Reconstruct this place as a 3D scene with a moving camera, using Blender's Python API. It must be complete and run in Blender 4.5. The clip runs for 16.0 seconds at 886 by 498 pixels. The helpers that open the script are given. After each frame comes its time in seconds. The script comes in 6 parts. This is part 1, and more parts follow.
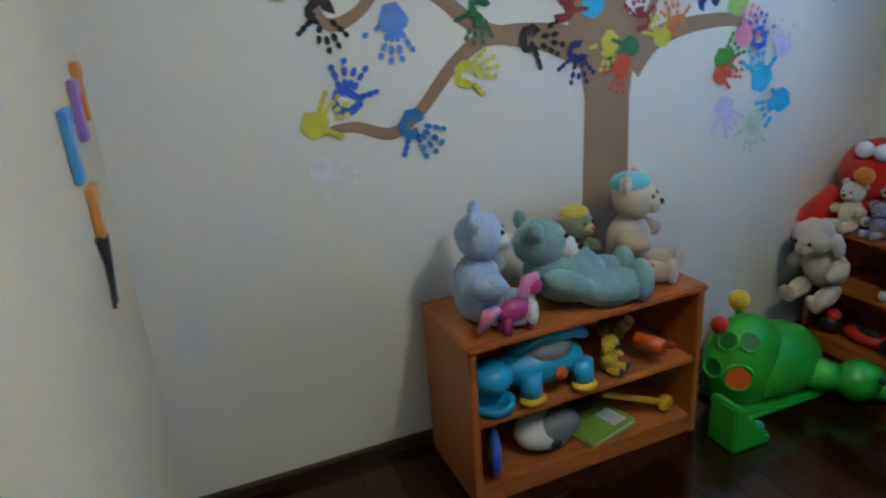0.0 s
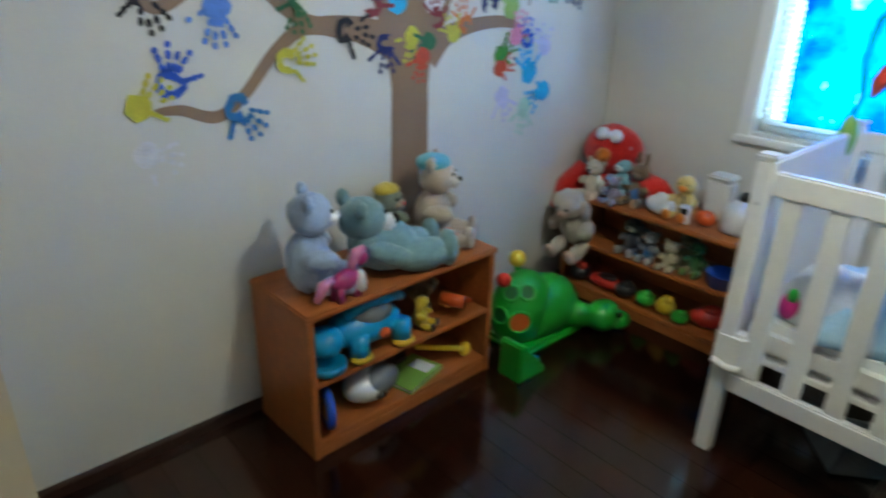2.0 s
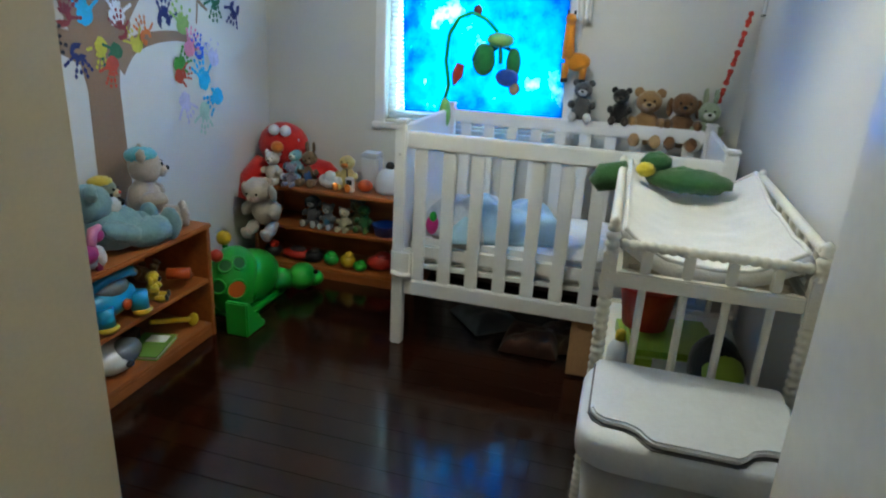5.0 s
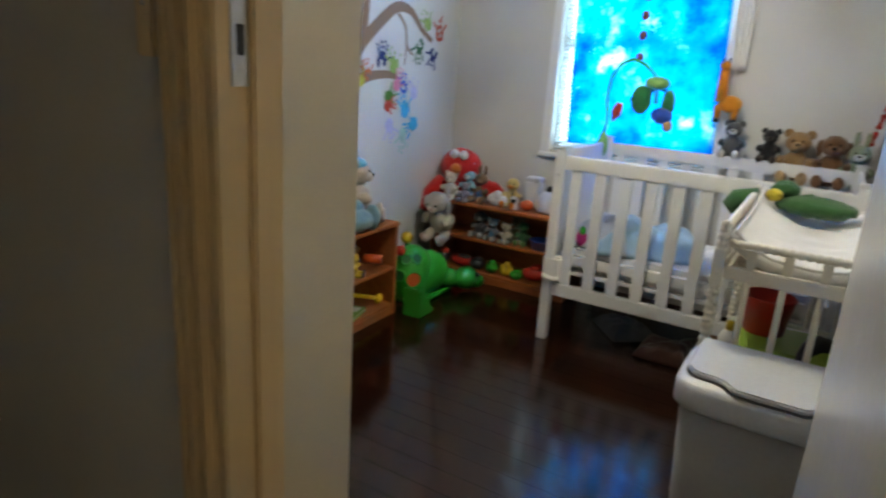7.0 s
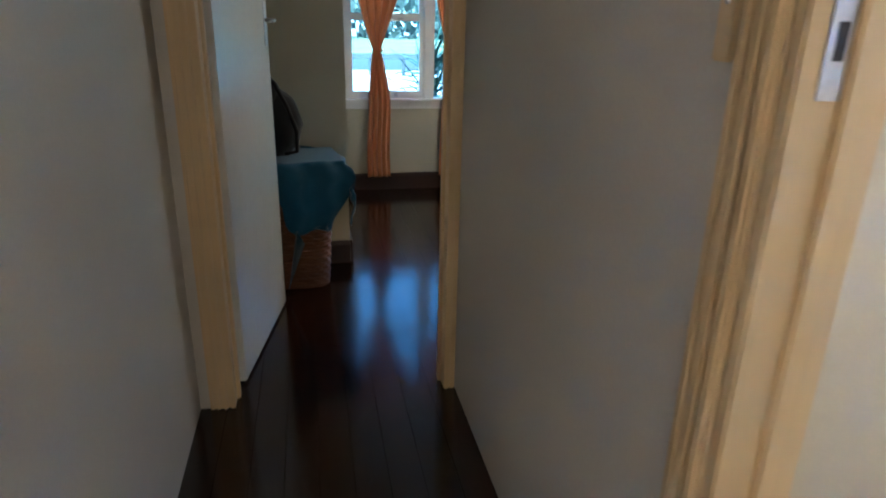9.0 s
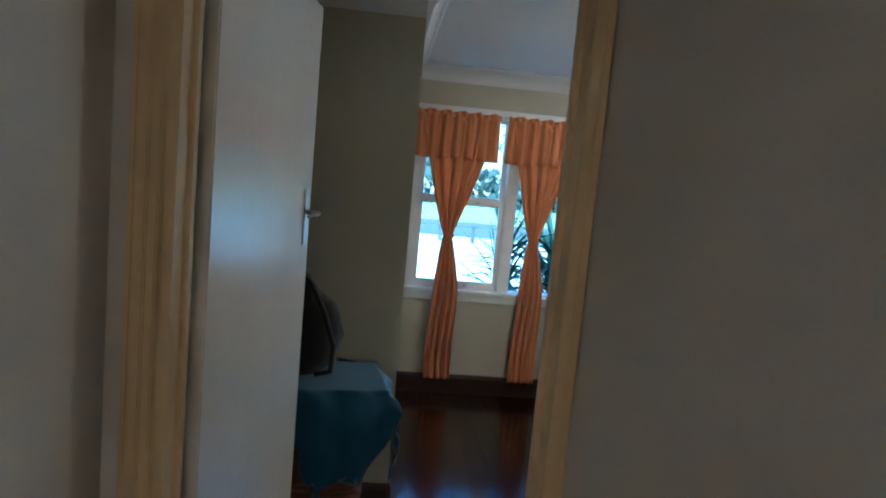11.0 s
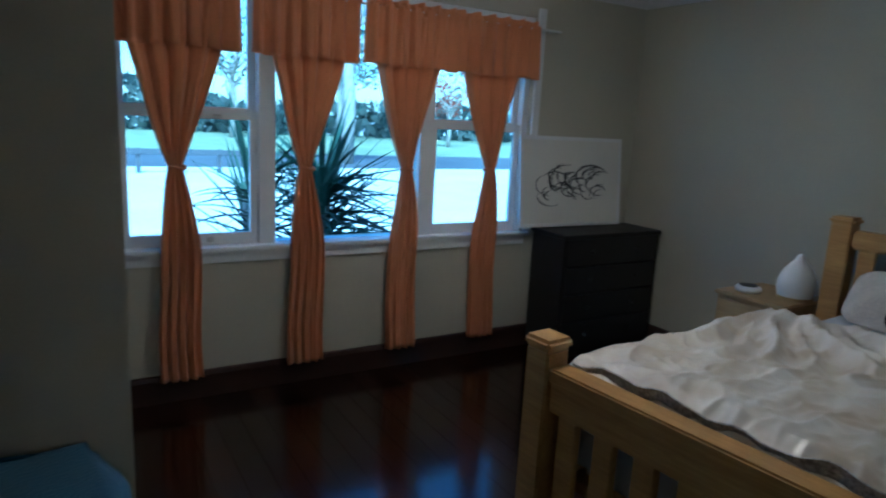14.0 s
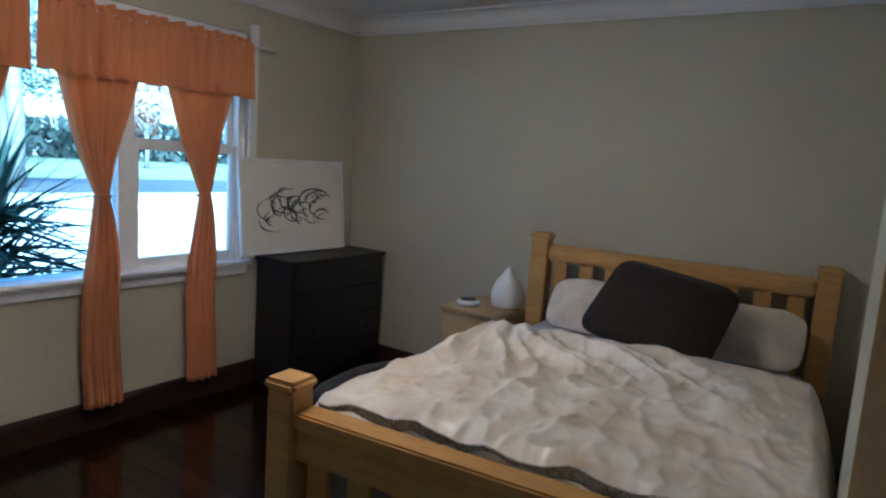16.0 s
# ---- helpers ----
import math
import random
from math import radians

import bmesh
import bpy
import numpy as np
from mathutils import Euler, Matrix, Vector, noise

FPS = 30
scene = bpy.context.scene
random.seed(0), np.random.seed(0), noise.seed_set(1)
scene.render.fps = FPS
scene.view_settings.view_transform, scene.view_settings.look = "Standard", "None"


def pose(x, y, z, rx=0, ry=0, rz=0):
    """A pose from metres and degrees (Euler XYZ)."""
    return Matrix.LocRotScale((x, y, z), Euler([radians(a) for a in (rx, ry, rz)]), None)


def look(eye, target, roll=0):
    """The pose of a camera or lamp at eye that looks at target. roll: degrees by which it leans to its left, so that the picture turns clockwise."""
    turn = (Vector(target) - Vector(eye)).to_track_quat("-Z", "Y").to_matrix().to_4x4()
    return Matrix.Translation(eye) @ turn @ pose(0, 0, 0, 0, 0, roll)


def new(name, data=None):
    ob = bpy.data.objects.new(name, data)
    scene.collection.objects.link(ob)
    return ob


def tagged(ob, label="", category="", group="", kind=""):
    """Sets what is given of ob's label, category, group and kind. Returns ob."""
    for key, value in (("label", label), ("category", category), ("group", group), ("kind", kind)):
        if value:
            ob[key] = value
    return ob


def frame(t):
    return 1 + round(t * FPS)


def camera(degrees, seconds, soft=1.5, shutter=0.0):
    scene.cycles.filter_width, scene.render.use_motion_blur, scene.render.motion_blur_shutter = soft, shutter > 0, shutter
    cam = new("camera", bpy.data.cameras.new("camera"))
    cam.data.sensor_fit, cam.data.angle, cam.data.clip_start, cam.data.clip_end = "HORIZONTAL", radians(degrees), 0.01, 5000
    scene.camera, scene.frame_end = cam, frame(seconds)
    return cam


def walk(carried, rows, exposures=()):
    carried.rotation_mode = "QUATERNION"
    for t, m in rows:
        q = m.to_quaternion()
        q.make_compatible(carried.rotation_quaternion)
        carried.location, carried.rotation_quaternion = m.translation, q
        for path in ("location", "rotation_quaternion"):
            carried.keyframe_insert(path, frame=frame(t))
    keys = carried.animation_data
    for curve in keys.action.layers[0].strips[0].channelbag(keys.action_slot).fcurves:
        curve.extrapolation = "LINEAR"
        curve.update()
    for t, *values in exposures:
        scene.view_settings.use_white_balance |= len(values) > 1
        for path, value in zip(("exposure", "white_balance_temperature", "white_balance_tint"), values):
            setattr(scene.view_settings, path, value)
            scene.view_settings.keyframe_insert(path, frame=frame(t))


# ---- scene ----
cam = camera(69.1, 16.0, soft=2.0, shutter=0.5)
PATH = [
    (0, (0.244, 0.328, 1.327), (0.9, 2.091, 0.648), -4.1),
    (0.5, (0.206, 0.338, 1.381), (0.773, 2.123, 0.678), -3.5),
    (1, (0.154, 0.326, 1.417), (0.79, 2.071, 0.675), -1.4),
    (1.5, (0.078, 0.304, 1.415), (0.978, 1.922, 0.658), -0.9),
    (2, (0.005, 0.27, 1.435), (1.248, 1.618, 0.636), 1.7),
    (2.5, (-0.087, 0.209, 1.434), (1.412, 1.278, 0.653), 4.1),
    (3, (-0.239, 0.151, 1.422), (1.338, 0.991, 0.587), 2.8),
    (3.5, (-0.351, 0.149, 1.416), (1.316, 0.74, 0.483), 2.9),
    (5.8, (-0.829, -0.002, 1.345), (1.018, 0.552, 0.813), 1.8),
    (6, (-0.875, -0.017, 1.342), (0.95, 0.599, 0.801), 1.4),
    (6.5, (-0.997, -0.076, 1.328), (0.828, 0.553, 0.804), 4.4),
    (7, (-1.144, -0.16, 1.351), (0.516, 0.804, 0.79), 3.9),
    (7.5, (-1.168, -0.233, 1.358), (0.358, 0.912, 0.757), 3.8),
    (8, (-1.157, -0.282, 1.36), (-0.141, 1.3, 0.679), 1.7),
    (8.5, (-1.068, -0.217, 1.379), (-0.543, 1.566, 0.641), 0.4),
    (9, (-1.06, -0.069, 1.377), (-0.676, 1.771, 0.693), 1.3),
    (9.5, (-1.033, 0.183, 1.391), (-0.65, 2.043, 0.766), 1.6),
    (10, (-0.998, 0.469, 1.42), (-0.797, 2.435, 1.112), 0.5),
    (10.2, (-0.983, 0.501, 1.437), (-0.831, 2.478, 1.17), 4.2),
    (12.5, (-0.99, 1.635, 1.51), (-0.668, 3.601, 1.332), 3.8),
    (13, (-1.063, 1.81, 1.406), (-0.439, 3.69, 1.13), 1.7),
    (13.5, (-1.006, 1.967, 1.391), (-0.175, 3.747, 1.019), 1.2),
    (14, (-0.977, 2.067, 1.38), (0.037, 3.744, 0.985), 3.1),
    (14.5, (-0.963, 2.126, 1.397), (0.248, 3.698, 1.15), 1.8),
    (15, (-0.956, 2.164, 1.4), (0.439, 3.582, 1.189), 3.0),
    (15.5, (-0.94, 2.173, 1.392), (0.637, 3.387, 1.196), 4.5),
    (16, (-0.931, 2.203, 1.38), (0.714, 3.306, 1.104), 4.0),
]
EXPOSURES = [(0, 1.2, 6200, -3), (1.5, 1.25, 6100, -4), (2.5, 1.5, 6000, -4), (3.5, 1.65, 5850, -6), (6, 0.95, 6350, -2), (6.5, 1.2, 6550, 1), (7, 1.25, 6600, 4),
             (8.5, 2.8, 5700, 13), (10, 2.8, 5400, 13), (12.5, 1.8, 5000, 13), (13, 1.55, 4850, 12), (13.5, 1.7, 4800, 13), (14, 1.75, 4850, 13), (15, 1.8, 5220, 15), (15.5, 2.0, 5350, 18), (16, 2.4, 5450, 20)]
walk(cam, [(t, look(eye, target, roll)) for t, eye, target, roll in PATH], EXPOSURES)

# ---------- light ----------

world = bpy.data.worlds.new("sky")
scene.world = world
world.use_nodes = True
wn = world.node_tree
sky = wn.nodes.new("ShaderNodeTexSky")
sky.sky_type = 'NISHITA'
sky.sun_disc = False
sky.sun_elevation = radians(50)
sky.sun_rotation = radians(207)
bg = wn.nodes["Background"]
bg.inputs["Strength"].default_value = 0.15
wn.links.new(sky.outputs[0], bg.inputs[0])


def lamp(name, kind, m, power, colour, **kw):
    d = bpy.data.lights.new(name, kind)
    d.energy, d.color = power, colour
    if "size" in kw:
        d.size = kw["size"]
    if "size_y" in kw:
        d.shape, d.size_y = 'RECTANGLE', kw["size_y"]
    if "radius" in kw:
        d.shadow_soft_size = kw["radius"]
    if "angle" in kw:
        d.angle = kw["angle"]
    ob = new(name, d)
    ob.matrix_world = m
    return ob


# soft overcast sun from behind the house
lamp("sun", 'SUN', look((-3, -6, 8), (0, 0, 0)), 5.0, (1.0, 0.95, 0.88), angle=radians(12))
lamp("nursery_ceiling_bulb", 'POINT', pose(1.25, 0.55, 2.11), 12.0, (1.0, 0.92, 0.80), radius=0.10)
lamp("bedroom_ceiling_bulb", 'POINT', pose(0.45, 3.75, 2.10), 1.3, (1.0, 0.86, 0.62), radius=0.09)
lamp("hall_ceiling_bulb", 'POINT', pose(-1.1, -1.3, 2.09), 0.7, (1.0, 0.70, 0.40), radius=0.07)
# daylight standing in the nursery window's opening
lamp("nursery_window_sky", 'AREA', look((3.0, 0.87, 1.5), (2.0, 0.87, 1.5)), 27, (0.85, 0.94, 1.0), size=0.95, size_y=1.35)

# ---------- materials ----------


def mat(name, colour, rough=0.6, metal=0.0, var=0.12, scale=6.0, fine=60.0, bump=0.15, bump_dist=0.002,
        stretch=(1, 1, 1), spec=0.5, coat=0.0, sheen=0.0, transl=0.0, second=None, rand=0.0):
    """A surface with broad and fine variation of its colour, and a fine relief."""
    m = bpy.data.materials.new(name)
    m.use_nodes = True
    t = m.node_tree
    b = t.nodes["Principled BSDF"]
    tc = t.nodes.new("ShaderNodeTexCoord")
    mp = t.nodes.new("ShaderNodeMapping")
    mp.inputs["Scale"].default_value = stretch
    t.links.new(tc.outputs["Object"], mp.inputs["Vector"])
    n1 = t.nodes.new("ShaderNodeTexNoise")
    n1.inputs["Scale"].default_value, n1.inputs["Detail"].default_value = scale, 4
    n2 = t.nodes.new("ShaderNodeTexNoise")
    n2.inputs["Scale"].default_value, n2.inputs["Detail"].default_value = fine, 3
    for n in (n1, n2):
        t.links.new(mp.outputs[0], n.inputs["Vector"])
    add = t.nodes.new("ShaderNodeMath")
    add.operation = 'ADD'
    t.links.new(n1.outputs["Fac"], add.inputs[0])
    t.links.new(n2.outputs["Fac"], add.inputs[1])
    last = add
    if rand:
        oi = t.nodes.new("ShaderNodeObjectInfo")
        mu = t.nodes.new("ShaderNodeMath")
        mu.operation = 'MULTIPLY_ADD'
        mu.inputs[1].default_value = rand
        t.links.new(oi.outputs["Random"], mu.inputs[0])
        t.links.new(add.outputs[0], mu.inputs[2])
        last = mu
    r = t.nodes.new("ShaderNodeMapRange")
    r.inputs["From Min"].default_value, r.inputs["From Max"].default_value = 0.6, 1.4 + rand
    t.links.new(last.outputs[0], r.inputs["Value"])
    mix = t.nodes.new("ShaderNodeMix")
    mix.data_type = 'RGBA'
    c = Vector(colour)
    lo = c * (1 - var)
    hi = Vector(second) if second else c * (1 + var)
    mix.inputs["A"].default_value = (*[min(1, max(0, v)) for v in lo], 1)
    mix.inputs["B"].default_value = (*[min(1, max(0, v)) for v in hi], 1)
    t.links.new(r.outputs[0], mix.inputs["Factor"])
    t.links.new(mix.outputs["Result"], b.inputs["Base Color"])
    b.inputs["Roughness"].default_value = rough
    b.inputs["Metallic"].default_value = metal
    b.inputs["Specular IOR Level"].default_value = spec
    b.inputs["Coat Weight"].default_value = coat
    b.inputs["Sheen Weight"].default_value = sheen
    if rough < 0.6:
        rr = t.nodes.new("ShaderNodeMapRange")
        rr.inputs["To Min"].default_value, rr.inputs["To Max"].default_value = rough * 0.8, min(1, rough * 1.25)
        t.links.new(n1.outputs["Fac"], rr.inputs["Value"])
        t.links.new(rr.outputs[0], b.inputs["Roughness"])
    bp = t.nodes.new("ShaderNodeBump")
    bp.inputs["Strength"].default_value, bp.inputs["Distance"].default_value = bump, bump_dist
    t.links.new(n2.outputs["Fac"], bp.inputs["Height"])
    t.links.new(bp.outputs[0], b.inputs["Normal"])
    if transl:
        tr = t.nodes.new("ShaderNodeBsdfTranslucent")
        t.links.new(mix.outputs["Result"], tr.inputs["Color"])
        ms = t.nodes.new("ShaderNodeMixShader")
        ms.inputs[0].default_value = transl
        t.links.new(b.outputs[0], ms.inputs[1])
        t.links.new(tr.outputs[0], ms.inputs[2])
        t.links.new(ms.outputs[0], t.nodes["Material Output"].inputs["Surface"])
    return m


def fabric(name, colour, **kw):
    a = dict(rough=0.9, var=0.16, scale=9, fine=140, bump=0.5, bump_dist=0.004, sheen=0.3, spec=0.2)
    a.update(kw)
    return mat(name, colour, **a)


def plastic(name, colour, **kw):
    a = dict(rough=0.32, var=0.06, scale=14, fine=90, bump=0.05, spec=0.5)
    a.update(kw)
    return mat(name, colour, **a)


M_WALL = mat("nursery_paint", (0.62, 0.61, 0.58), 0.75, var=0.04, scale=2.2, fine=160, bump=0.25, bump_dist=0.0012)
M_WALL_HALL = mat("hall_paint", (0.62, 0.58, 0.52), 0.55, var=0.05, scale=2.0, fine=150, bump=0.25, bump_dist=0.0012)
M_WALL_BED = mat("bedroom_paint", (0.5, 0.47, 0.37), 0.7, var=0.06, scale=1.8, fine=150, bump=0.25, bump_dist=0.0012)
M_CREAM = mat("cream_paint", (0.62, 0.54, 0.40), 0.6, var=0.04, scale=3, fine=140, bump=0.2, bump_dist=0.001)
M_CEIL = mat("ceiling_paint", (0.7, 0.69, 0.68), 0.85, var=0.04, scale=2, fine=120, bump=0.2, bump_dist=0.001)
M_TRIM = mat("gloss_cream_trim", (0.70, 0.52, 0.29), 0.35, var=0.08, scale=3, fine=30, bump=0.2, stretch=(1, 1, .12))
M_DOOR = mat("gloss_white_door", (0.74, 0.73, 0.69), 0.22, var=0.04, scale=3, fine=40, bump=0.15)
M_FLOOR = mat("jarrah_board", (0.0095, 0.0034, 0.0024), 0.15, var=0.55, scale=3, fine=26, bump=0.12, bump_dist=0.0006,
              stretch=(9, .35, 9), second=(0.034, 0.0095, 0.0046), rand=1.2, spec=0.55)
M_GAP = mat("floor_gap", (0.008, 0.004, 0.003), 0.8)
M_SKIRT = mat("dark_stained_skirting", (0.03, 0.012, 0.008), 0.4, var=0.3, scale=4, fine=30, stretch=(1, 1, 6))
M_ORANGEWOOD = mat("orange_stained_pine", (0.34, 0.10, 0.025), 0.38, var=0.28, scale=3, fine=22, bump=0.2, stretch=(.5, 7, 7),
                   second=(0.46, 0.15, 0.04))
M_WHITEPAINT = mat("white_enamel", (0.78, 0.78, 0.78), 0.35, var=0.04, scale=8, fine=60, bump=0.12)
M_CREAMWOOD = mat("cream_enamel", (0.78, 0.75, 0.66), 0.35, var=0.05, scale=8, fine=60, bump=0.12)
M_PINE = mat("honey_pine", (0.50, 0.26, 0.07), 0.4, var=0.25, scale=3, fine=18, bump=0.2, stretch=(7, .6, 7), second=(0.62, 0.36, 0.12))
M_BLACKWOOD = mat("black_lacquer", (0.012, 0.012, 0.013), 0.4, var=0.3, scale=5, fine=30)
M_METAL = mat("worn_chrome", (0.55, 0.55, 0.56), 0.28, metal=1.0, var=0.15, scale=12)
M_CURTAIN = fabric("apricot_cotton", (0.74, 0.30, 0.13), transl=0.3, var=0.1, scale=5)
M_WHITEFAB = fabric("white_cotton", (0.78, 0.77, 0.75), var=0.06, scale=7)
M_GLASS = None


def glass():
    m = bpy.data.materials.new("window_glass")
    m.use_nodes = True
    t = m.node_tree
    g = t.nodes.new("ShaderNodeBsdfGlass")
    g.inputs["IOR"].default_value, g.inputs["Roughness"].default_value = 1.05, 0.0
    # cyan put into the glass colour for the cool cast of daylight outside
    g.inputs["Color"].default_value = (0.62, 0.89, 1.0, 1)
    t.links.new(g.outputs[0], t.nodes["Material Output"].inputs["Surface"])
    return m


M_GLASS = glass()

# ---------- mesh helpers ----------


def part(name, bm, material, parent=None, label="", smooth=False):
    me = bpy.data.meshes.new(name)
    bm.normal_update()
    if smooth:
        for f in bm.faces:
            f.smooth = True
    bm.to_mesh(me)
    bm.free()
    me.materials.append(material)
    ob = new(name, me)
    if parent is not None:
        ob.parent = parent
    if label:
        ob["label"] = label
    return ob


def thing(name, m, label, category, group="", kind=""):
    ob = new(name)
    ob.empty_display_size = 0.05
    ob.matrix_world = m
    return tagged(ob, label, category, group, kind)


def box(lo, hi, bevel=0.004, bm=None, m=None):
    """A box from corner to corner, its edges rounded."""
    b2 = bmesh.new()
    r = bmesh.ops.create_cube(b2, size=1)
    lo, hi = Vector(lo), Vector(hi)
    s, c = hi - lo, (hi + lo) / 2
    for v in r["verts"]:
        v.co = Vector((v.co.x * s.x, v.co.y * s.y, v.co.z * s.z)) + c
    if bevel:
        bmesh.ops.bevel(b2, geom=b2.edges[:], offset=min(bevel, min(abs(s.x), abs(s.y), abs(s.z)) * 0.45), segments=2, affect='EDGES')
    if m is not None:
        b2.transform(m)
    return join(bm, b2)


def join(bm, b2):
    if bm is None:
        return b2
    me = bpy.data.meshes.new("tmp")
    b2.to_mesh(me)
    b2.free()
    bm.from_mesh(me)
    bpy.data.meshes.remove(me)
    return bm


def ball(c, r, bm=None, m=None, seg=20, rings=12, fuzz=0.0, freq=14):
    """An ellipsoid, its skin uneven by fuzz metres."""
    b2 = bmesh.new()
    bmesh.ops.create_uvsphere(b2, u_segments=seg, v_segments=rings, radius=1)
    r = (r, r, r) if isinstance(r, (int, float)) else r
    for v in b2.verts:
        n = v.co.normalized()
        v.co = Vector((v.co.x * r[0], v.co.y * r[1], v.co.z * r[2]))
        if fuzz:
            v.co += n * fuzz * (noise.noise((v.co + Vector(c)) * freq * 3) + 0.6 * random.uniform(-1, 1))
    if m is not None:
        b2.transform(m)
    b2.transform(Matrix.Translation(c))
    return join(bm, b2)


def tube(pts, radius, seg=10, bm=None, cap=True):
    """A round bar along points; radius is one number or one for each point."""
    b2 = bmesh.new()
    pts = [Vector(p) for p in pts]
    rs = [radius] * len(pts) if isinstance(radius, (int, float)) else radius
    rings, ref = [], None
    for i, p in enumerate(pts):
        d = (pts[min(i + 1, len(pts) - 1)] - pts[max(i - 1, 0)]).normalized()
        if ref is None:
            ref = d.orthogonal().normalized()
        u = (ref - d * ref.dot(d)).normalized()
        ref = u
        w = d.cross(u)
        rings.append([b2.verts.new(p + rs[i] * (u * math.cos(a) + w * math.sin(a))) for a in [2 * math.pi * k / seg for k in range(seg)]])
    for a, b in zip(rings, rings[1:]):
        for k in range(seg):
            b2.faces.new((a[k], a[(k + 1) % seg], b[(k + 1) % seg], b[k]))
    if cap:
        b2.faces.new(rings[0][::-1])
        b2.faces.new(rings[-1])
    return join(bm, b2)


def lathe(profile, seg=24, bm=None, m=None):
    """A turned body: (radius, height) from bottom to top."""
    b2 = bmesh.new()
    rings = []
    for r, z in profile:
        rings.append([b2.verts.new((r * math.cos(2 * math.pi * k / seg), r * math.sin(2 * math.pi * k / seg), z)) for k in range(seg)])
    for a, b in zip(rings, rings[1:]):
        for k in range(seg):
            b2.faces.new((a[k], a[(k + 1) % seg], b[(k + 1) % seg], b[k]))
    b2.faces.new(rings[0][::-1])
    b2.faces.new(rings[-1])
    if m is not None:
        b2.transform(m)
    return join(bm, b2)


def prism(outline, depth, bm=None, m=None, bevel=0.0):
    """A flat outline in x and y, made depth thick along z."""
    b2 = bmesh.new()
    f = b2.faces.new([b2.verts.new((x, y, 0)) for x, y in outline])
    ex = bmesh.ops.extrude_face_region(b2, geom=[f])
    for v in ex["geom"]:
        if isinstance(v, bmesh.types.BMVert):
            v.co.z += depth
    bmesh.ops.recalc_face_normals(b2, faces=b2.faces[:])
    if bevel:
        bmesh.ops.bevel(b2, geom=b2.edges[:], offset=bevel, segments=2, affect='EDGES')
    if m is not None:
        b2.transform(m)
    return join(bm, b2)


def cloth(nx, ny, fn, bm=None, thick=0.004):
    """A sheet with a back, from fn(u, v) -> place."""
    b2 = bmesh.new()
    g = [[b2.verts.new(fn(i / nx, j / ny)) for i in range(nx + 1)] for j in range(ny + 1)]
    for j in range(ny):
        for i in range(nx):
            b2.faces.new((g[j][i], g[j][i + 1], g[j + 1][i + 1], g[j + 1][i]))
    if thick:
        b2.normal_update()
        bmesh.ops.solidify(b2, geom=b2.faces[:], thickness=thick)
    return join(bm, b2)


def structure(name, bm, material, label, category):
    return tagged(part(name, bm, material), label, category, kind="structure")


# ---------- the house: walls, floors, ceilings ----------
NX0, NX1, NY0, NY1 = 0.035, 2.69, -0.45, 2.055     # nursery
HX0, HX1 = -1.505, -0.555                            # hall
BX0, BX1, BY0, BY1 = -1.95, 2.31, 2.195, 5.15       # bedroom
CEIL = 2.23


def holed_wall(name, material, label, axis, a0, a1, p0, p1, holes, top=CEIL):
    """A wall along x or y from a0 to a1, between the planes p0 and p1, with openings (from, to, bottom, top)."""
    bm = bmesh.new()
    cuts = sorted(holes)
    pieces, at = [], a0
    for h0, h1, z0, z1 in cuts:
        pieces.append((at, h0, 0, top))
        if z0 > 0:
            pieces.append((h0, h1, 0, z0))
        pieces.append((h0, h1, z1, top))
        at = h1
    pieces.append((at, a1, 0, top))
    for s, e, z0, z1 in pieces:
        lo, hi = ((s, p0, z0), (e, p1, z1)) if axis == "x" else ((p0, s, z0), (p1, e, z1))
        box(lo, hi, 0, bm)
    return structure(name, bm, material, label, "wall")


DOOR_H = 2.03
holed_wall("wall_tree", M_WALL, "pale grey painted nursery wall with a mural", "x", HX1 + 0.1, NX1 + 0.1, NY1, NY1 + 0.079, [])
holed_wall("wall_nursery_window", M_WALL, "pale grey painted nursery wall with a window", "y", NY0 - 0.1, NY1, NX1, NX1 + 0.14, [(0.40, 1.34, 0.86, 2.12)])
holed_wall("wall_nursery_south", M_WALL, "pale grey painted nursery wall", "x", -0.66, NX1, NY0 - 0.1, NY0, [])
holed_wall("wall_letters", M_CREAM, "cream painted wall with stuck-on letters", "y", 0.77, NY1, -0.065, NX0, [])
holed_wall("wall_passage", M_CREAM, "cream painted short wall beside the nursery door", "x", HX1 + 0.1, -0.065, 0.77, 0.85, [])
holed_wall("wall_hall_east", M_WALL_HALL, "beige painted hall wall", "y", -2.6, BY0 - 0.12, HX1, HX1 + 0.1, [(-0.30, 0.55, 0, DOOR_H)])
holed_wall("wall_hall_west", M_WALL_HALL, "pale painted hall wall", "y", -2.6, BY0 - 0.12, HX0 - 0.1, HX0, [])
holed_wall("wall_hall_south", M_WALL_HALL, "beige painted hall end wall", "x", HX0 - 0.1, HX1 + 0.1, -2.7, -2.6, [])
holed_wall("wall_bedroom_south", M_WALL_BED, "olive beige painted bedroom wall with a doorway", "x", BX0 - 0.1, BX1 + 0.1, BY0 - 0.06, BY0,
           [(-1.40, -0.58, 0, DOOR_H)])
holed_wall("wall_hall_end", M_WALL_HALL, "beige painted wall round the bedroom doorway", "x", HX0 - 0.1, HX1 + 0.1, BY0 - 0.06 - 0.0595, BY0 - 0.0605,
           [(-1.40, -0.58, 0, DOOR_H)])
holed_wall("wall_bedroom_window", M_WALL_BED, "olive beige painted bedroom wall with a wide window", "x", BX0, BX1 + 0.1, BY1, BY1 + 0.16,
           [(-0.80, 1.44, 0.735, 1.98)])
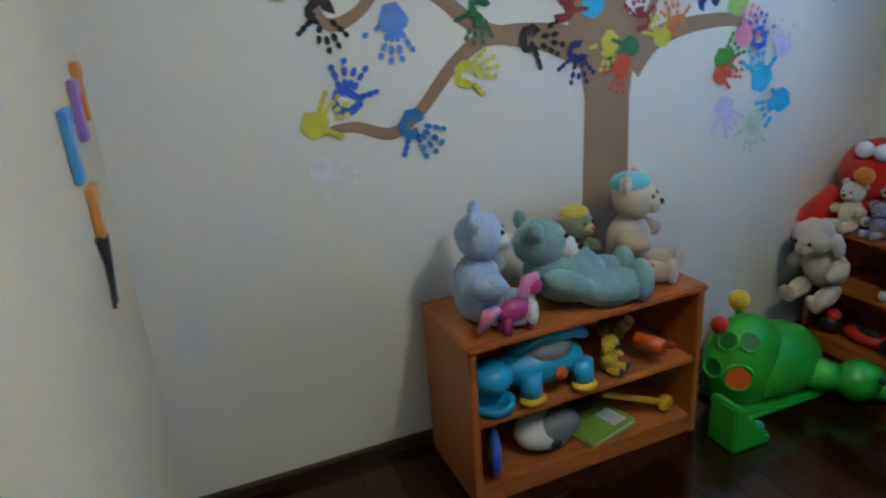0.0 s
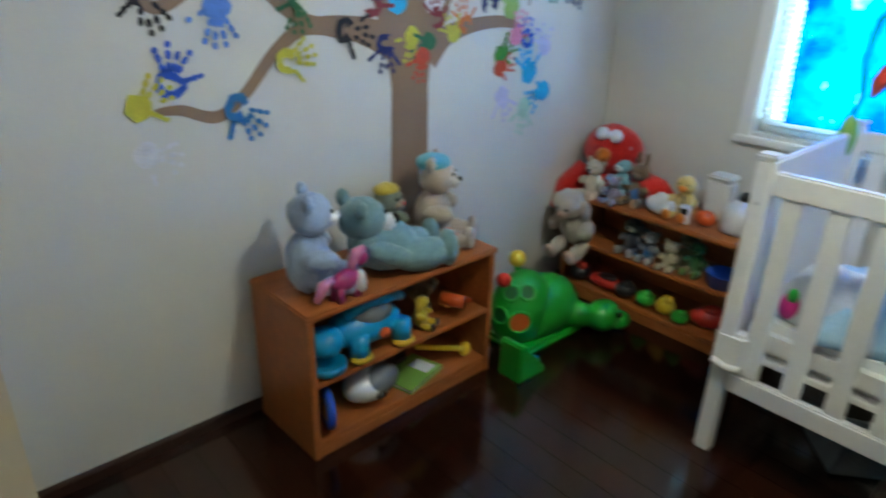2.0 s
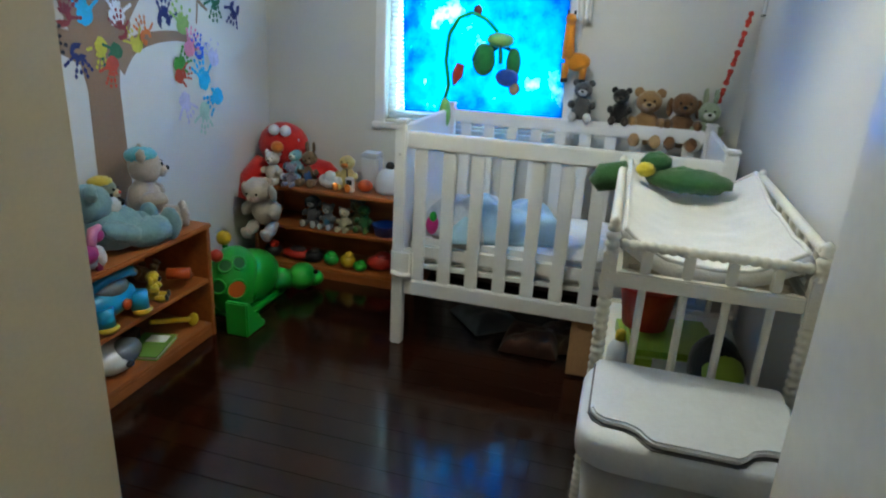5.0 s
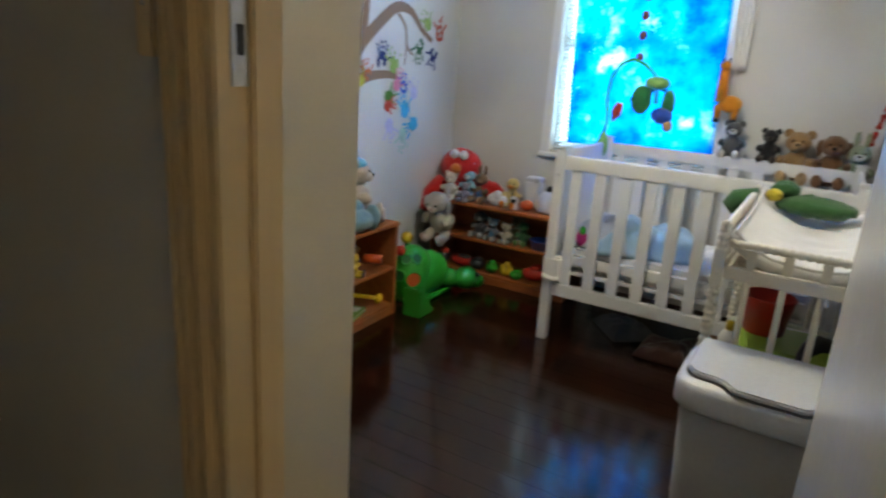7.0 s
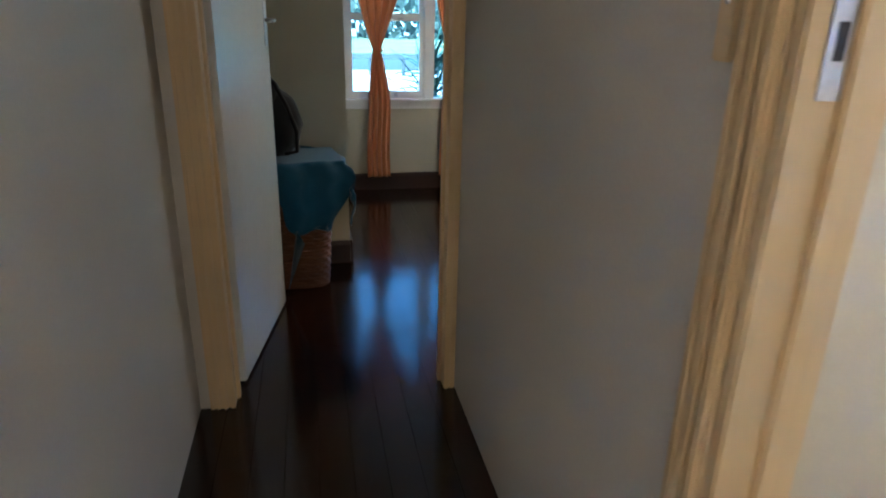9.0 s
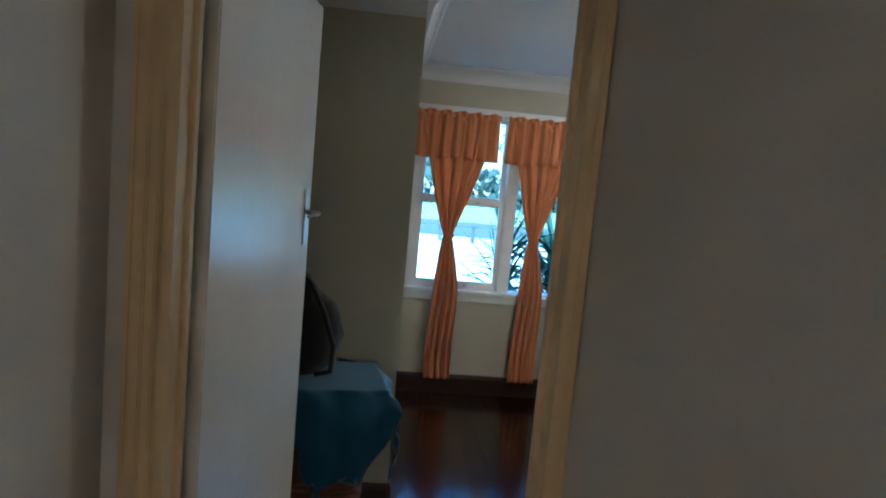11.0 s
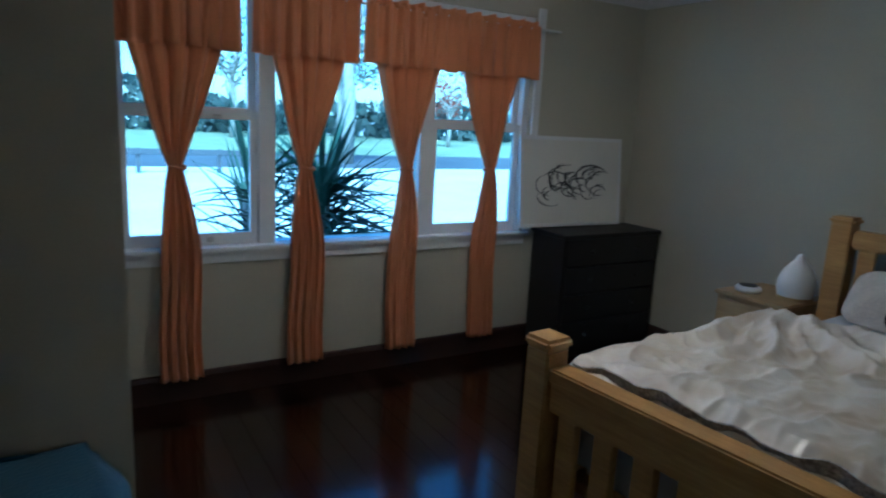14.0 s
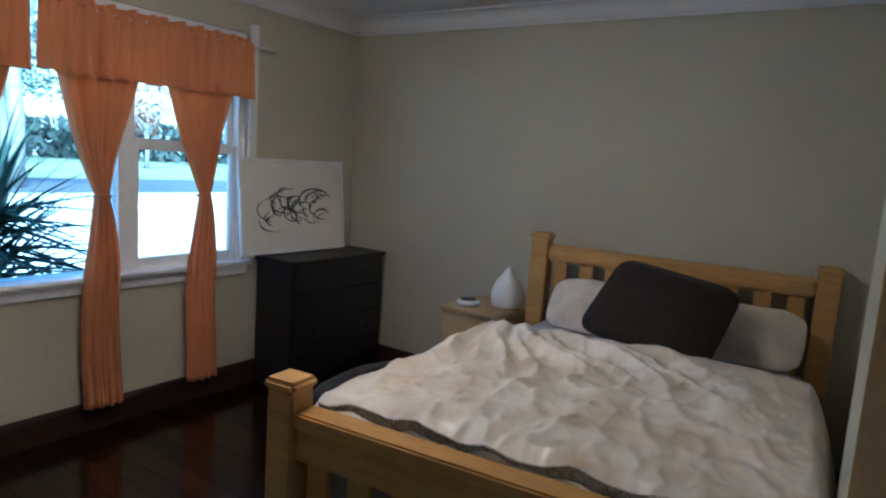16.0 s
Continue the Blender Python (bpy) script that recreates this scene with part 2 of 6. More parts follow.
holed_wall("wall_bedroom_east", M_WALL_BED, "olive beige painted bedroom wall", "y", BY0, BY1, BX1, BX1 + 0.1, [])
holed_wall("wall_bedroom_west", M_WALL_BED, "olive beige painted bedroom wall", "y", BY0, BY1 + 0.16, BX0 - 0.1, BX0, [])
holed_wall("wall_robe", M_WALL_BED, "olive beige wall of a built-in wardrobe", "y", 3.50, BY1, BX0, -0.87, [])


def ceiling(name, x0, y0, x1, y1, label):
    return structure(name, box((x0, y0, CEIL), (x1, y1, CEIL + 0.08), 0), M_CEIL, label, "ceiling")


ceiling("ceiling_nursery", HX1 + 0.1, NY0, NX1, NY1, "off-white nursery ceiling")
ceiling("ceiling_hall", HX0, -2.6, HX1, BY0 - 0.12, "off-white hall ceiling")
ceiling("ceiling_bedroom", BX0, BY0, BX1, BY1, "off-white plaster bedroom ceiling")


def run(p, q, profile, bm):
    """A moulding: its profile (out from the wall, up) swept from p to q, the room on the left hand."""
    p, q = Vector(p), Vector(q)
    d = (q - p).normalized()
    n = Vector((-d.y, d.x, 0))
    rings = [[bm.verts.new(e + n * a + Vector((0, 0, b))) for a, b in profile] for e in (p, q)]
    k = len(profile)
    for i in range(k):
        bm.faces.new((rings[0][i], rings[0][(i + 1) % k], rings[1][(i + 1) % k], rings[1][i]))
    bm.faces.new(rings[0][::-1])
    bm.faces.new(rings[1])
    return bm


COVE = [(0.002, -0.10), (0.012, -0.10), (0.014, -0.085)] + [(0.022 + 0.06 * (1 - math.cos(a)), -0.085 + 0.072 * math.sin(a)) for a in [i * math.pi / 12 for i in range(7)]] + [(0.09, -0.008), (0.09, -0.001), (0.002, -0.001)]
SKIRT = [(0.002, 0.0), (0.018, 0.0), (0.018, 0.11), (0.013, 0.13), (0.002, 0.135)]


LOW_SKIRT = [(0.002, 0.0), (0.014, 0.0), (0.014, 0.034), (0.010, 0.042), (0.002, 0.044)]


def mouldings(name, corners, z, profile, material, label, category):
    for a, b in corners:
        bm = run((*a, z), (*b, z), profile, bmesh.new())
        bmesh.ops.recalc_face_normals(bm, faces=bm.faces[:])
        structure(name, bm, material, label, category)


mouldings("cornice", [((BX1, BY0), (BX1, BY1)), ((BX1, BY1), (-0.87, BY1)), ((-0.87, BY1), (-0.87, 3.50)), ((-0.87, 3.50), (BX0, 3.50)),
                      ((BX0, BY0), (BX1, BY0))], CEIL, COVE, M_CEIL, "white coved plaster cornice", "cornice")
mouldings("baseboard", [((BX1, BY0), (BX1, BY1)), ((BX1, BY1), (-0.87, BY1)), ((-0.87, BY1), (-0.87, 3.50)), ((-0.87, 3.50), (BX0, 3.50)),
                        ((-0.54, BY0), (BX1, BY0))], 0.0, SKIRT, M_SKIRT, "dark stained timber baseboard", "baseboard")
mouldings("baseboard", [((NX1, NY0), (NX1, NY1)), ((NX1, NY1), (NX0, NY1)), ((NX0, NY1), (NX0, 0.77)), ((NX0, 0.77), (HX1 + 0.1, 0.77)),
                        ((-0.5, NY0), (NX1, NY0)),
                        ((HX1, 2.07), (HX1, 0.64)), ((HX1, -0.40), (HX1, -2.6)), ((HX0, -2.6), (HX0, BY0 - 0.12))],
          0.0, LOW_SKIRT, M_SKIRT, "low dark stained timber baseboard", "baseboard")


def architrave(name, axis, at, side, a0, a1, top, w=0.085, both=True, label="cream gloss-painted moulded timber door trim"):
    """A moulded door surround on the face at `at`, standing out towards side, round the opening a0..a1."""
    grp = thing(name, pose(0, 0, 0), label, "door trim", kind="structure")
    def strip(s, e, z0, z1, vertical):
        bm = bmesh.new()
        for f0, f1, d in ((0.0, 1.0, 0.012), (0.10, 0.34, 0.022), (0.44, 0.66, 0.02), (0.78, 1.0, 0.017)):
            lo_a, hi_a, lz, hz = (s + (e - s) * f0, s + (e - s) * f1, z0, z1) if vertical else (s, e, z0 + (z1 - z0) * f0, z0 + (z1 - z0) * f1)
            lo_a, hi_a = min(lo_a, hi_a), max(lo_a, hi_a)
            p0, p1 = sorted((at + side * 0.001, at + side * d))
            box((p0, lo_a, lz) if axis == "y" else (lo_a, p0, lz), (p1, hi_a, hz) if axis == "y" else (hi_a, p1, hz), 0.004, bm)
        part("trim", bm, M_TRIM, grp)
    strip(a0, a0 - w, 0, top, True)
    if both:
        strip(a1, a1 + w, 0, top, True)
    strip(a0 - w, a1 + (w if both else 0), top + 0.001, top + w, False)
    return grp


def jamb(name, axis, p0, p1, a0, a1, top, label):
    grp = thing(name, pose(0, 0, 0), label, "door frame", kind="structure")
    t = 0.02
    for lo, hi in (((a0 - 0.0, p0), (a0 + t, p1)), ((a1 - t, p0), (a1, p1))):
        l, h = ((lo[1], lo[0]), (hi[1], hi[0])) if axis == "y" else (lo, hi)
        part("jamb_post", box((*l, 0), (*h, top), 0.003), M_TRIM, grp)
        mid = p0 + (p1 - p0) * 0.45
        s0, s1 = (lo[0], lo[0] + t + 0.012) if lo[0] == a0 else (hi[0] - t - 0.012, hi[0])
        l, h = ((mid, s0), (mid + 0.03, s1)) if axis == "y" else ((s0, mid), (s1, mid + 0.03))
        part("door_stop", box((*l, 0), (*h, top - 0.02), 0.003), M_TRIM, grp)
    l, h = ((p0, a0 + t), (p1, a1 - t)) if axis == "y" else ((a0 + t, p0), (a1 - t, p1))
    part("jamb_head", box((*l, top - t), (*h, top), 0.003), M_TRIM, grp)
    return grp


architrave("architrave_nursery_door", "y", HX1, -1, -0.30, 0.55, DOOR_H)
nj = jamb("door_frame_nursery", "y", HX1 - 0.012, HX1 + 0.112, -0.30, 0.55, DOOR_H, "cream gloss-painted timber door frame")
architrave("architrave_bedroom_door", "x", BY0 - 0.12, -1, -1.40, -0.59, DOOR_H, w=0.068, both=False)
tr_ = thing("trim_bedroom_door", pose(0, 0, 0), "narrow cream gloss-painted timber door trim", "door trim", kind="structure")
part("trim", box((-0.579, BY0 - 0.134, 0), (HX1 - 0.002, BY0 - 0.1215, DOOR_H), 0.004), M_TRIM, tr_)
bj = jamb("door_frame_bedroom", "x", BY0 - 0.135, BY0 + 0.003, -1.40, -0.58, DOOR_H, "cream gloss-painted timber door frame")


def strike(m, parent):
    bm = box((-0.0015, -0.016, -0.06), (0.0015, 0.016, 0.06), 0.001)
    o = part("strike_plate", bm, M_METAL, parent, "worn steel strike plate")
    o.matrix_basis = m
    # no opening is cut: a black block paints the latch hole's shade
    h = part("latch_hole", box((-0.001, -0.007, -0.02), (0.0025, 0.007, 0.02), 0.001), M_BLACKWOOD, o)
    return o


strike(pose(HX1 + 0.03, 0.5285, 1.36, 0, 0, -90), nj)
strike(pose(-0.6015, BY0 - 0.03, 1.36, 0, 0, 180), bj)


def door_leaf(name, m, width, label, lever=True):
    """A flush door with a mortice lever handle set high, hinged at its origin, lying along +x."""
    g = thing(name, m, label, "door", kind="structure")
    part("leaf", box((0, -0.018, 0.012), (width, 0.018, 2.0), 0.004), M_DOOR, g)
    if not lever:
        # solid black disc that paints the shade inside the spindle hole
        part("spindle_hole", tube([(width - 0.055, 0.0175, 1.34), (width - 0.055, 0.0195, 1.34)], 0.012), M_BLACKWOOD, g, "black disc painted for the shaded spindle hole")
    for s in (-1, 1) if lever else ():
        y = s * 0.019
        part("handle_plate", box((width - 0.075, min(y, y + s * 0.004), 1.235), (width - 0.035, max(y, y + s * 0.004), 1.415), 0.002), M_METAL, g, "worn chrome plate")
        bm = tube([(width - 0.055, y, 1.34), (width - 0.055, y + s * 0.045, 1.34)], 0.008)
        tube([(width - 0.05, y + s * 0.042, 1.34), (width - 0.10, y + s * 0.046, 1.338), (width - 0.155, y + s * 0.04, 1.333)], [0.008, 0.007, 0.005], bm=bm)
        part("door_handle", bm, M_METAL, g, "worn chrome lever", smooth=True)
    part("latch_plate", box((width, -0.011, 1.29), (width + 0.002, 0.011, 1.43), 0.0008), M_METAL, g)
    for z in (0.25, 1.8):
        part("hinge", tube([(0.0, 0.024, z), (0.0, 0.024, z + 0.09)], 0.007), M_METAL, g)
    return g


door_leaf("door_1", pose(-0.43, -0.305, 0, 0, 0, 3.2), 0.77, "open gloss white flush nursery door with its lever missing", lever=False)
door_leaf("door_2", pose(-1.372, 2.225, 0, 0, 0, 80), 0.75, "open gloss white flush bedroom door with a high chrome lever")

# ---------- bedroom windows and outside ----------


def sash_window():
    g = thing("window_bedroom", pose(0, 0, 0), "white painted timber triple window with two sliding sashes", "window", kind="structure")
    y0, y1 = BY1 + 0.02, BY1 + 0.11
    z0, z1 = 0.735, 1.98
    part("window_frame", box((-0.80, y0, z0), (-0.755, y1, z1), 0.003), M_WHITEPAINT, g)
    part("window_frame", box((1.395, y0, z0), (1.44, y1, z1), 0.003), M_WHITEPAINT, g)
    part("window_frame", box((-0.755, y0, z1 - 0.04), (1.395, y1, z1), 0.003), M_WHITEPAINT, g)
    for x in (-0.155, 0.715):
        part("mullion", box((x, y0 - 0.012, z0), (x + 0.08, y1, z1 - 0.04), 0.004), M_WHITEPAINT, g)
    part("window_sill", box((-0.83, BY1 - 0.045, z0 - 0.022), (1.47, y1, z0 + 0.004), 0.006), M_WHITEPAINT, g)
    part("apron", box((-0.81, BY1 - 0.018, z0 - 0.075), (1.45, BY1 - 0.001, z0 - 0.0225), 0.004), M_WHITEPAINT, g)
    part("architrave", box((1.441, BY1 - 0.018, z0 + 0.005), (1.495, BY1 - 0.001, 2.03), 0.004), M_WHITEPAINT, g)
    for x0, x1 in ((-0.755, -0.155), (0.795, 1.395)):
        for lo, hi, y in ((z0 + 0.004, 1.37, y0 + 0.012), (1.325, z1 - 0.04, y0 + 0.05)):
            s = part("sash", box((x0, y, lo), (x0 + 0.035, y + 0.032, hi), 0.003), M_WHITEPAINT, g)
            part("stile", box((x1 - 0.035, y, lo), (x1, y + 0.032, hi), 0.003), M_WHITEPAINT, s)
            part("bottom_rail", box((x0 + 0.035, y, lo), (x1 - 0.035, y + 0.032, lo + 0.055), 0.003), M_WHITEPAINT, s)
            part("top_rail", box((x0 + 0.035, y, hi - 0.045), (x1 - 0.035, y + 0.032, hi), 0.003), M_WHITEPAINT, s)
            p = part("pane", box((x0 + 0.033, y + 0.014, lo + 0.05), (x1 - 0.033, y + 0.018, hi - 0.04), 0), M_GLASS, s)
            p.visible_shadow = False
        part("latch", box(((x0 + x1) / 2 + 0.1, y0 - 0.004, 1.345), ((x0 + x1) / 2 + 0.13, y0 + 0.012, 1.34), 0.003), M_METAL, g)
        part("sash_lift", box(((x0 + x1) / 2 + 0.06, y0 - 0.004, z0 + 0.02), ((x0 + x1) / 2 + 0.09, y0 + 0.012, z0 + 0.045), 0.003), M_METAL, g)
    p = part("pane", box((-0.075, y0 + 0.03, z0 + 0.004), (0.715, y0 + 0.034, z1 - 0.04), 0), M_GLASS, g)
    p.visible_shadow = False
    return g


sash_window()
M_GROUND = mat("pale_gravel_ground", (0.55, 0.55, 0.52), 0.9, var=0.12, scale=0.6, fine=14, bump=0.3)
M_ROAD = mat("bitumen", (0.07, 0.07, 0.075), 0.85, var=0.15, scale=0.7, fine=25)
M_GRASSY = mat("dry_verge", (0.20, 0.22, 0.12), 0.9, var=0.3, scale=0.8, fine=18)
M_LEAF = mat("dark_leaf", (0.035, 0.075, 0.05), 0.5, var=0.4, scale=8, fine=40, spec=0.4)
# leaf colour lightened and greyed to stand in for distance haze
M_TREELEAF = mat("hazed_far_foliage", (0.11, 0.13, 0.11), 0.8, var=0.3, scale=0.8, fine=4, transl=0.45)
M_BARK = mat("pale_bark", (0.30, 0.27, 0.23), 0.9, var=0.3, scale=4, fine=30)
structure("ground", box((-300, -200, -0.75), (300, 400, -0.55), 0), M_GROUND, "pale sandy front yard and surroundings", "ground")
structure("road", box((-120, 24, -0.548), (120, 31, -0.53), 0), M_ROAD, "grey bitumen road beyond the yard", "road")
structure("verge", box((-120, 31.2, -0.548), (120, 60, -0.535), 0), M_GRASSY, "dry grass verge beyond the road", "ground")

# ---------- bedroom ----------


def curtain(x, w_top, seed):
    """A tied-back apricot curtain with its own short valance, hanging on the rod."""
    rnd = random.Random(seed)
    g = thing("curtain", pose(x, BY1 - 0.055, 0), "apricot cotton curtain tied at the waist, with a frilled valance", "curtain", group="bedroom curtains")
    zt, zk, zb = 1.88, 1.112, 0.12
    ph = rnd.uniform(0, 6)
    lean = rnd.uniform(-0.02, 0.02)

    def body(u, v):
        z = zt + (zb - zt) * v
        if z > zk:
            k = ((z - zk) / (zt - zk)) ** 0.9
            half = 0.026 + (w_top * 0.47 - 0.026) * k
        else:
            k = min(1.0, (zk - z) / 0.35)
            half = 0.026 + (0.08 - 0.026) * k ** 0.7 + 0.012 * (zk - z)
        s = u * 2 - 1
        fold = math.sin(u * 26 + ph + 0.6 * math.sin(z * 5)) * (0.008 + 0.014 * min(1, half / 0.2)) + 0.006 * math.sin(u * 57 + ph)
        return Vector((s * half + lean * (zt - z) + 0.008 * math.sin(z * 7 + ph), fold - 0.012 * (1 - abs(s)), z))
    part("drape", cloth(64, 60, body, thick=0.003), M_CURTAIN, g, smooth=True)
    b = tube([(math.cos(a) * 0.034 + lean * (zt - zk), math.sin(a) * 0.03, zk + 0.006 * math.sin(2 * a)) for a in [i * math.pi / 8 for i in range(17)]], 0.007, 8)
    part("tie", b, M_CURTAIN, g, smooth=True)

    def val(u, v):
        z = 1.915 + (1.625 - 1.915) * v
        amp = 0.010 + 0.012 * v
        half = w_top * (0.5 + 0.012 * v)
        return Vector(((u * 2 - 1) * half, -0.028 + amp * math.sin(u * 42 + ph) + 0.005 * math.sin(u * 91 + 2 * ph), z + 0.006 * math.sin(u * 9 + ph) * v + 0.004 * math.sin(u * 60) * (1 - v)))
    vb = part("valance", cloth(90, 14, val, thick=0.003), M_CURTAIN, g, smooth=True)

    def frill(u, v):
        return Vector(((u * 2 - 1) * w_top * 0.5, -0.03 + 0.014 * math.sin(u * 70 + ph), 1.902 + 0.035 * v + 0.007 * math.sin(u * 33 + ph) * v))
    part("frill", cloth(90, 3, frill, thick=0.003), M_CURTAIN, vb, smooth=True)
    return g


for i, (cx, cw) in enumerate(((-0.53, 0.55), (0.055, 0.51), (0.60, 0.515), (1.125, 0.535))):
    curtain(cx, cw, 11 + i)
rod = thing("curtain_rod", pose(0, 0, 0), "thin white metal curtain rod above the window", "curtain rod")
part("rod", tube([(-0.83, BY1 - 0.07, 1.905), (1.56, BY1 - 0.07, 1.905)], 0.007), M_WHITEPAINT, rod, smooth=True)
for x in (-0.8, 1.53):
    part("bracket", tube([(x, BY1 - 0.002, 1.905), (x, BY1 - 0.07, 1.905)], 0.006), M_WHITEPAINT, rod)

lampg = thing("ceiling_light_bedroom", pose(0.45, 3.75, CEIL), "round opal glass ceiling light, switched on", "ceiling light")


def opal():
    m = bpy.data.materials.new("lit_opal_glass")
    m.use_nodes = True
    b = m.node_tree.nodes["Principled BSDF"]
    b.inputs["Base Color"].default_value = (0.85, 0.82, 0.75, 1)
    b.inputs["Transmission Weight"].default_value = 0.9
    b.inputs["Roughness"].default_value = 0.6
    b.inputs["Emission Color"].default_value = (1.0, 0.88, 0.65, 1)
    b.inputs["Emission Strength"].default_value = 4
    return m


M_OPAL = opal()


def light_fitting(g):
    part("ceiling_rose", lathe([(0.06, -0.03), (0.075, -0.02), (0.08, -0.001)], 24), M_WHITEPAINT, g, smooth=True)
    o = part("shade", lathe([(0.16, -0.04), (0.165, -0.05), (0.16, -0.06), (0.155, -0.045)], 32), M_OPAL, g, "opal glass ring", smooth=True)


light_fitting(lampg)

def satin_print():
    """Ivory satin with faded beige brush marks."""
    m = fabric("ivory_printed_satin", (0.58, 0.47, 0.34), var=0.03, scale=2.6, fine=7, second=(0.80, 0.78, 0.76), sheen=0.05, rough=0.36, bump=0.3, bump_dist=0.012, spec=0.6)
    t = m.node_tree
    broad = [n for n in t.nodes if n.type == 'TEX_NOISE' and abs(n.inputs["Scale"].default_value - 2.6) < 0.01][0]
    broad.inputs["Distortion"].default_value = 2.4
    broad.inputs["Detail"].default_value = 6
    return m


M_DUVET = satin_print()
M_PILLOW = fabric("patterned_pillow", (0.6, 0.54, 0.47), var=0.25, scale=11)
M_BROWNFUR = fabric("dark_brown_plush", (0.022, 0.016, 0.013), var=0.35, scale=20, sheen=0.1)
M_PLAINSHEET = fabric("pale_blue_sheet", (0.55, 0.57, 0.62), var=0.06)
M_LACE = fabric("dark_lace_edging", (0.34, 0.32, 0.31), var=0.7, scale=60)


def bed():
    x0, x1, y0, y1 = 0.0, 1.97, -1.385, 0.0
    BM = pose(0.20, 3.50, 0, 0, 0, 5.2)
    g = thing("bed", BM, "honey pine slatted double bed, unmade", "bed")
    for y in (y0, y1 - 0.09):
        p = part("foot_post", box((x0, y, 0), (x0 + 0.09, y + 0.09, 0.735), 0.005), M_PINE, g)
        part("post_cap", prism([(-0.055, -0.055), (0.055, -0.055), (0.055, 0.055), (-0.055, 0.055)], 0.035, m=pose(x0 + 0.045, y + 0.045, 0.736), bevel=0.012), M_PINE, p)
        p = part("head_post", box((x1 - 0.09, y, 0), (x1, y + 0.09, 1.005), 0.005), M_PINE, g)
        part("post_cap", prism([(-0.055, -0.055), (0.055, -0.055), (0.055, 0.055), (-0.055, 0.055)], 0.035, m=pose(x1 - 0.045, y + 0.045, 1.006), bevel=0.012), M_PINE, p)
    ya, yb = y0 + 0.09, y1 - 0.09
    part("foot_rail", box((x0 + 0.005, ya, 0.645), (x0 + 0.085, yb, 0.69), 0.006), M_PINE, g)
    part("foot_rail", box((x0 + 0.02, ya, 0.55), (x0 + 0.07, yb, 0.644), 0.004), M_PINE, g)
    part("foot_rail", box((x0 + 0.02, ya, 0.16), (x0 + 0.07, yb, 0.26), 0.004), M_PINE, g)
    n = 9
    for i in range(n):
        y = ya + (yb - ya) * (i + 0.5) / n
        part("foot_slat", box((x0 + 0.032, y - 0.035, 0.2605), (x0 + 0.058, y + 0.035, 0.5495), 0.003), M_PINE, g)
        part("head_slat", box((x1 - 0.058, y - 0.035, 0.4505), (x1 - 0.032, y + 0.035, 0.8995), 0.003), M_PINE, g)
    part("head_rail", box((x1 - 0.08, ya, 0.9), (x1 - 0.01, yb, 0.985), 0.012), M_PINE, g)
    part("head_rail", box((x1 - 0.07, ya, 0.36), (x1 - 0.02, yb, 0.45), 0.004), M_PINE, g)
    for y in (ya, yb - 0.03):
        part("side_rail", box((x0 + 0.09, y, 0.26), (x1 - 0.09, y + 0.03, 0.42), 0.004), M_PINE, g)
    part("base", box((x0 + 0.095, ya + 0.032, 0.3), (x1 - 0.095, yb - 0.032, 0.34), 0.003), M_PINE, g)
    mat_ = part("mattress", box((x0 + 0.1, ya + 0.01, 0.341), (x1 - 0.1, yb - 0.01, 0.62), 0.05), M_PLAINSHEET)
    mat_.matrix_world = BM
    tagged(mat_, "pale sheeted mattress on the bed base", "mattress")
    cx0, cx1, cy0, cy1 = x0 + 0.075, x1 - 0.60, y0 + 0.02, y1 - 0.01

    def top(u, v):
        x = cx0 + (cx1 - cx0) * u
        y = cy0 + (cy1 - cy0) * v
        e = min(v, 1 - v)
        drop = 0.0 if e > 0.05 else (0.05 - e) / 0.05
        z = 0.675 + 0.012 * math.sin(min(1, u * 6) * math.pi / 2) + 0.025 * math.sin(math.pi * v) ** 0.5
        # creases fan out from the thrown-back corner at the head
        a = math.atan2(y + 0.05, x - 1.62)
        r = math.hypot(y + 0.05, x - 1.62)
        warp = 2.2 * noise.noise((x * 2.2, y * 2.2, 0))
        crease = 0.028 * (1 - 2 * abs(math.sin(a * 11 + warp))) * math.exp(-((r - 0.5) / 0.55) ** 2)
        crease += 0.014 * (1 - 2 * abs(math.sin(a * 23 + 2 * warp + r * 3))) * math.exp(-((r - 0.8) / 0.6) ** 2)
        q = noise.noise((x * 5 + y * 3.5, y * 9 - x * 2, 9))
        ridge = 0.040 * max(0, 0.45 - abs(q)) ** 1.5 + 0.016 * max(0, 0.4 - abs(noise.noise((x * 13 + y * 6, y * 19 - x * 6, 4))))
        lump = 0.020 * noise.noise((x * 2.4, y * 2.4, 3)) + 0.010 * noise.noise((x * 7, y * 7, 5)) + ridge
        fold = 0.022 * math.exp(-(((x - 1.28 + 0.06 * math.sin(y * 4)) / 0.05) ** 2)) * (0.5 + 0.5 * v)
        win = (1 - u ** 6) * (1 - abs(2 * v - 1) ** 8)
        z += (crease + lump + fold) * win - 0.30 * drop ** 1.5 - 0.05 * max(0, 0.06 - u) / 0.06 - 0.035 * max(0, u - 0.93) / 0.07
        out = 0.05 * drop
        return Vector((x, y + (-out if v < 0.5 else out), z))
    d = part("duvet", cloth(230, 200, top, thick=0.03), M_DUVET, None, smooth=True)
    d.matrix_world = BM
    tagged(d, "crumpled cream printed duvet thrown over the bed", "duvet")

    def edge(u, v):
        y = cy0 + 0.09 + (cy1 - cy0 - 0.18) * u
        return Vector((x0 + 0.088 + 0.012 * v + 0.004 * math.sin(u * 70), y, 0.712 - 0.03 * v + 0.008 * math.sin(u * 37) + 0.02 * noise.noise((y * 4, v, 0))))
    part("lace_edge", cloth(90, 3, edge, thick=0.004), M_LACE, d, "dark lace edging")

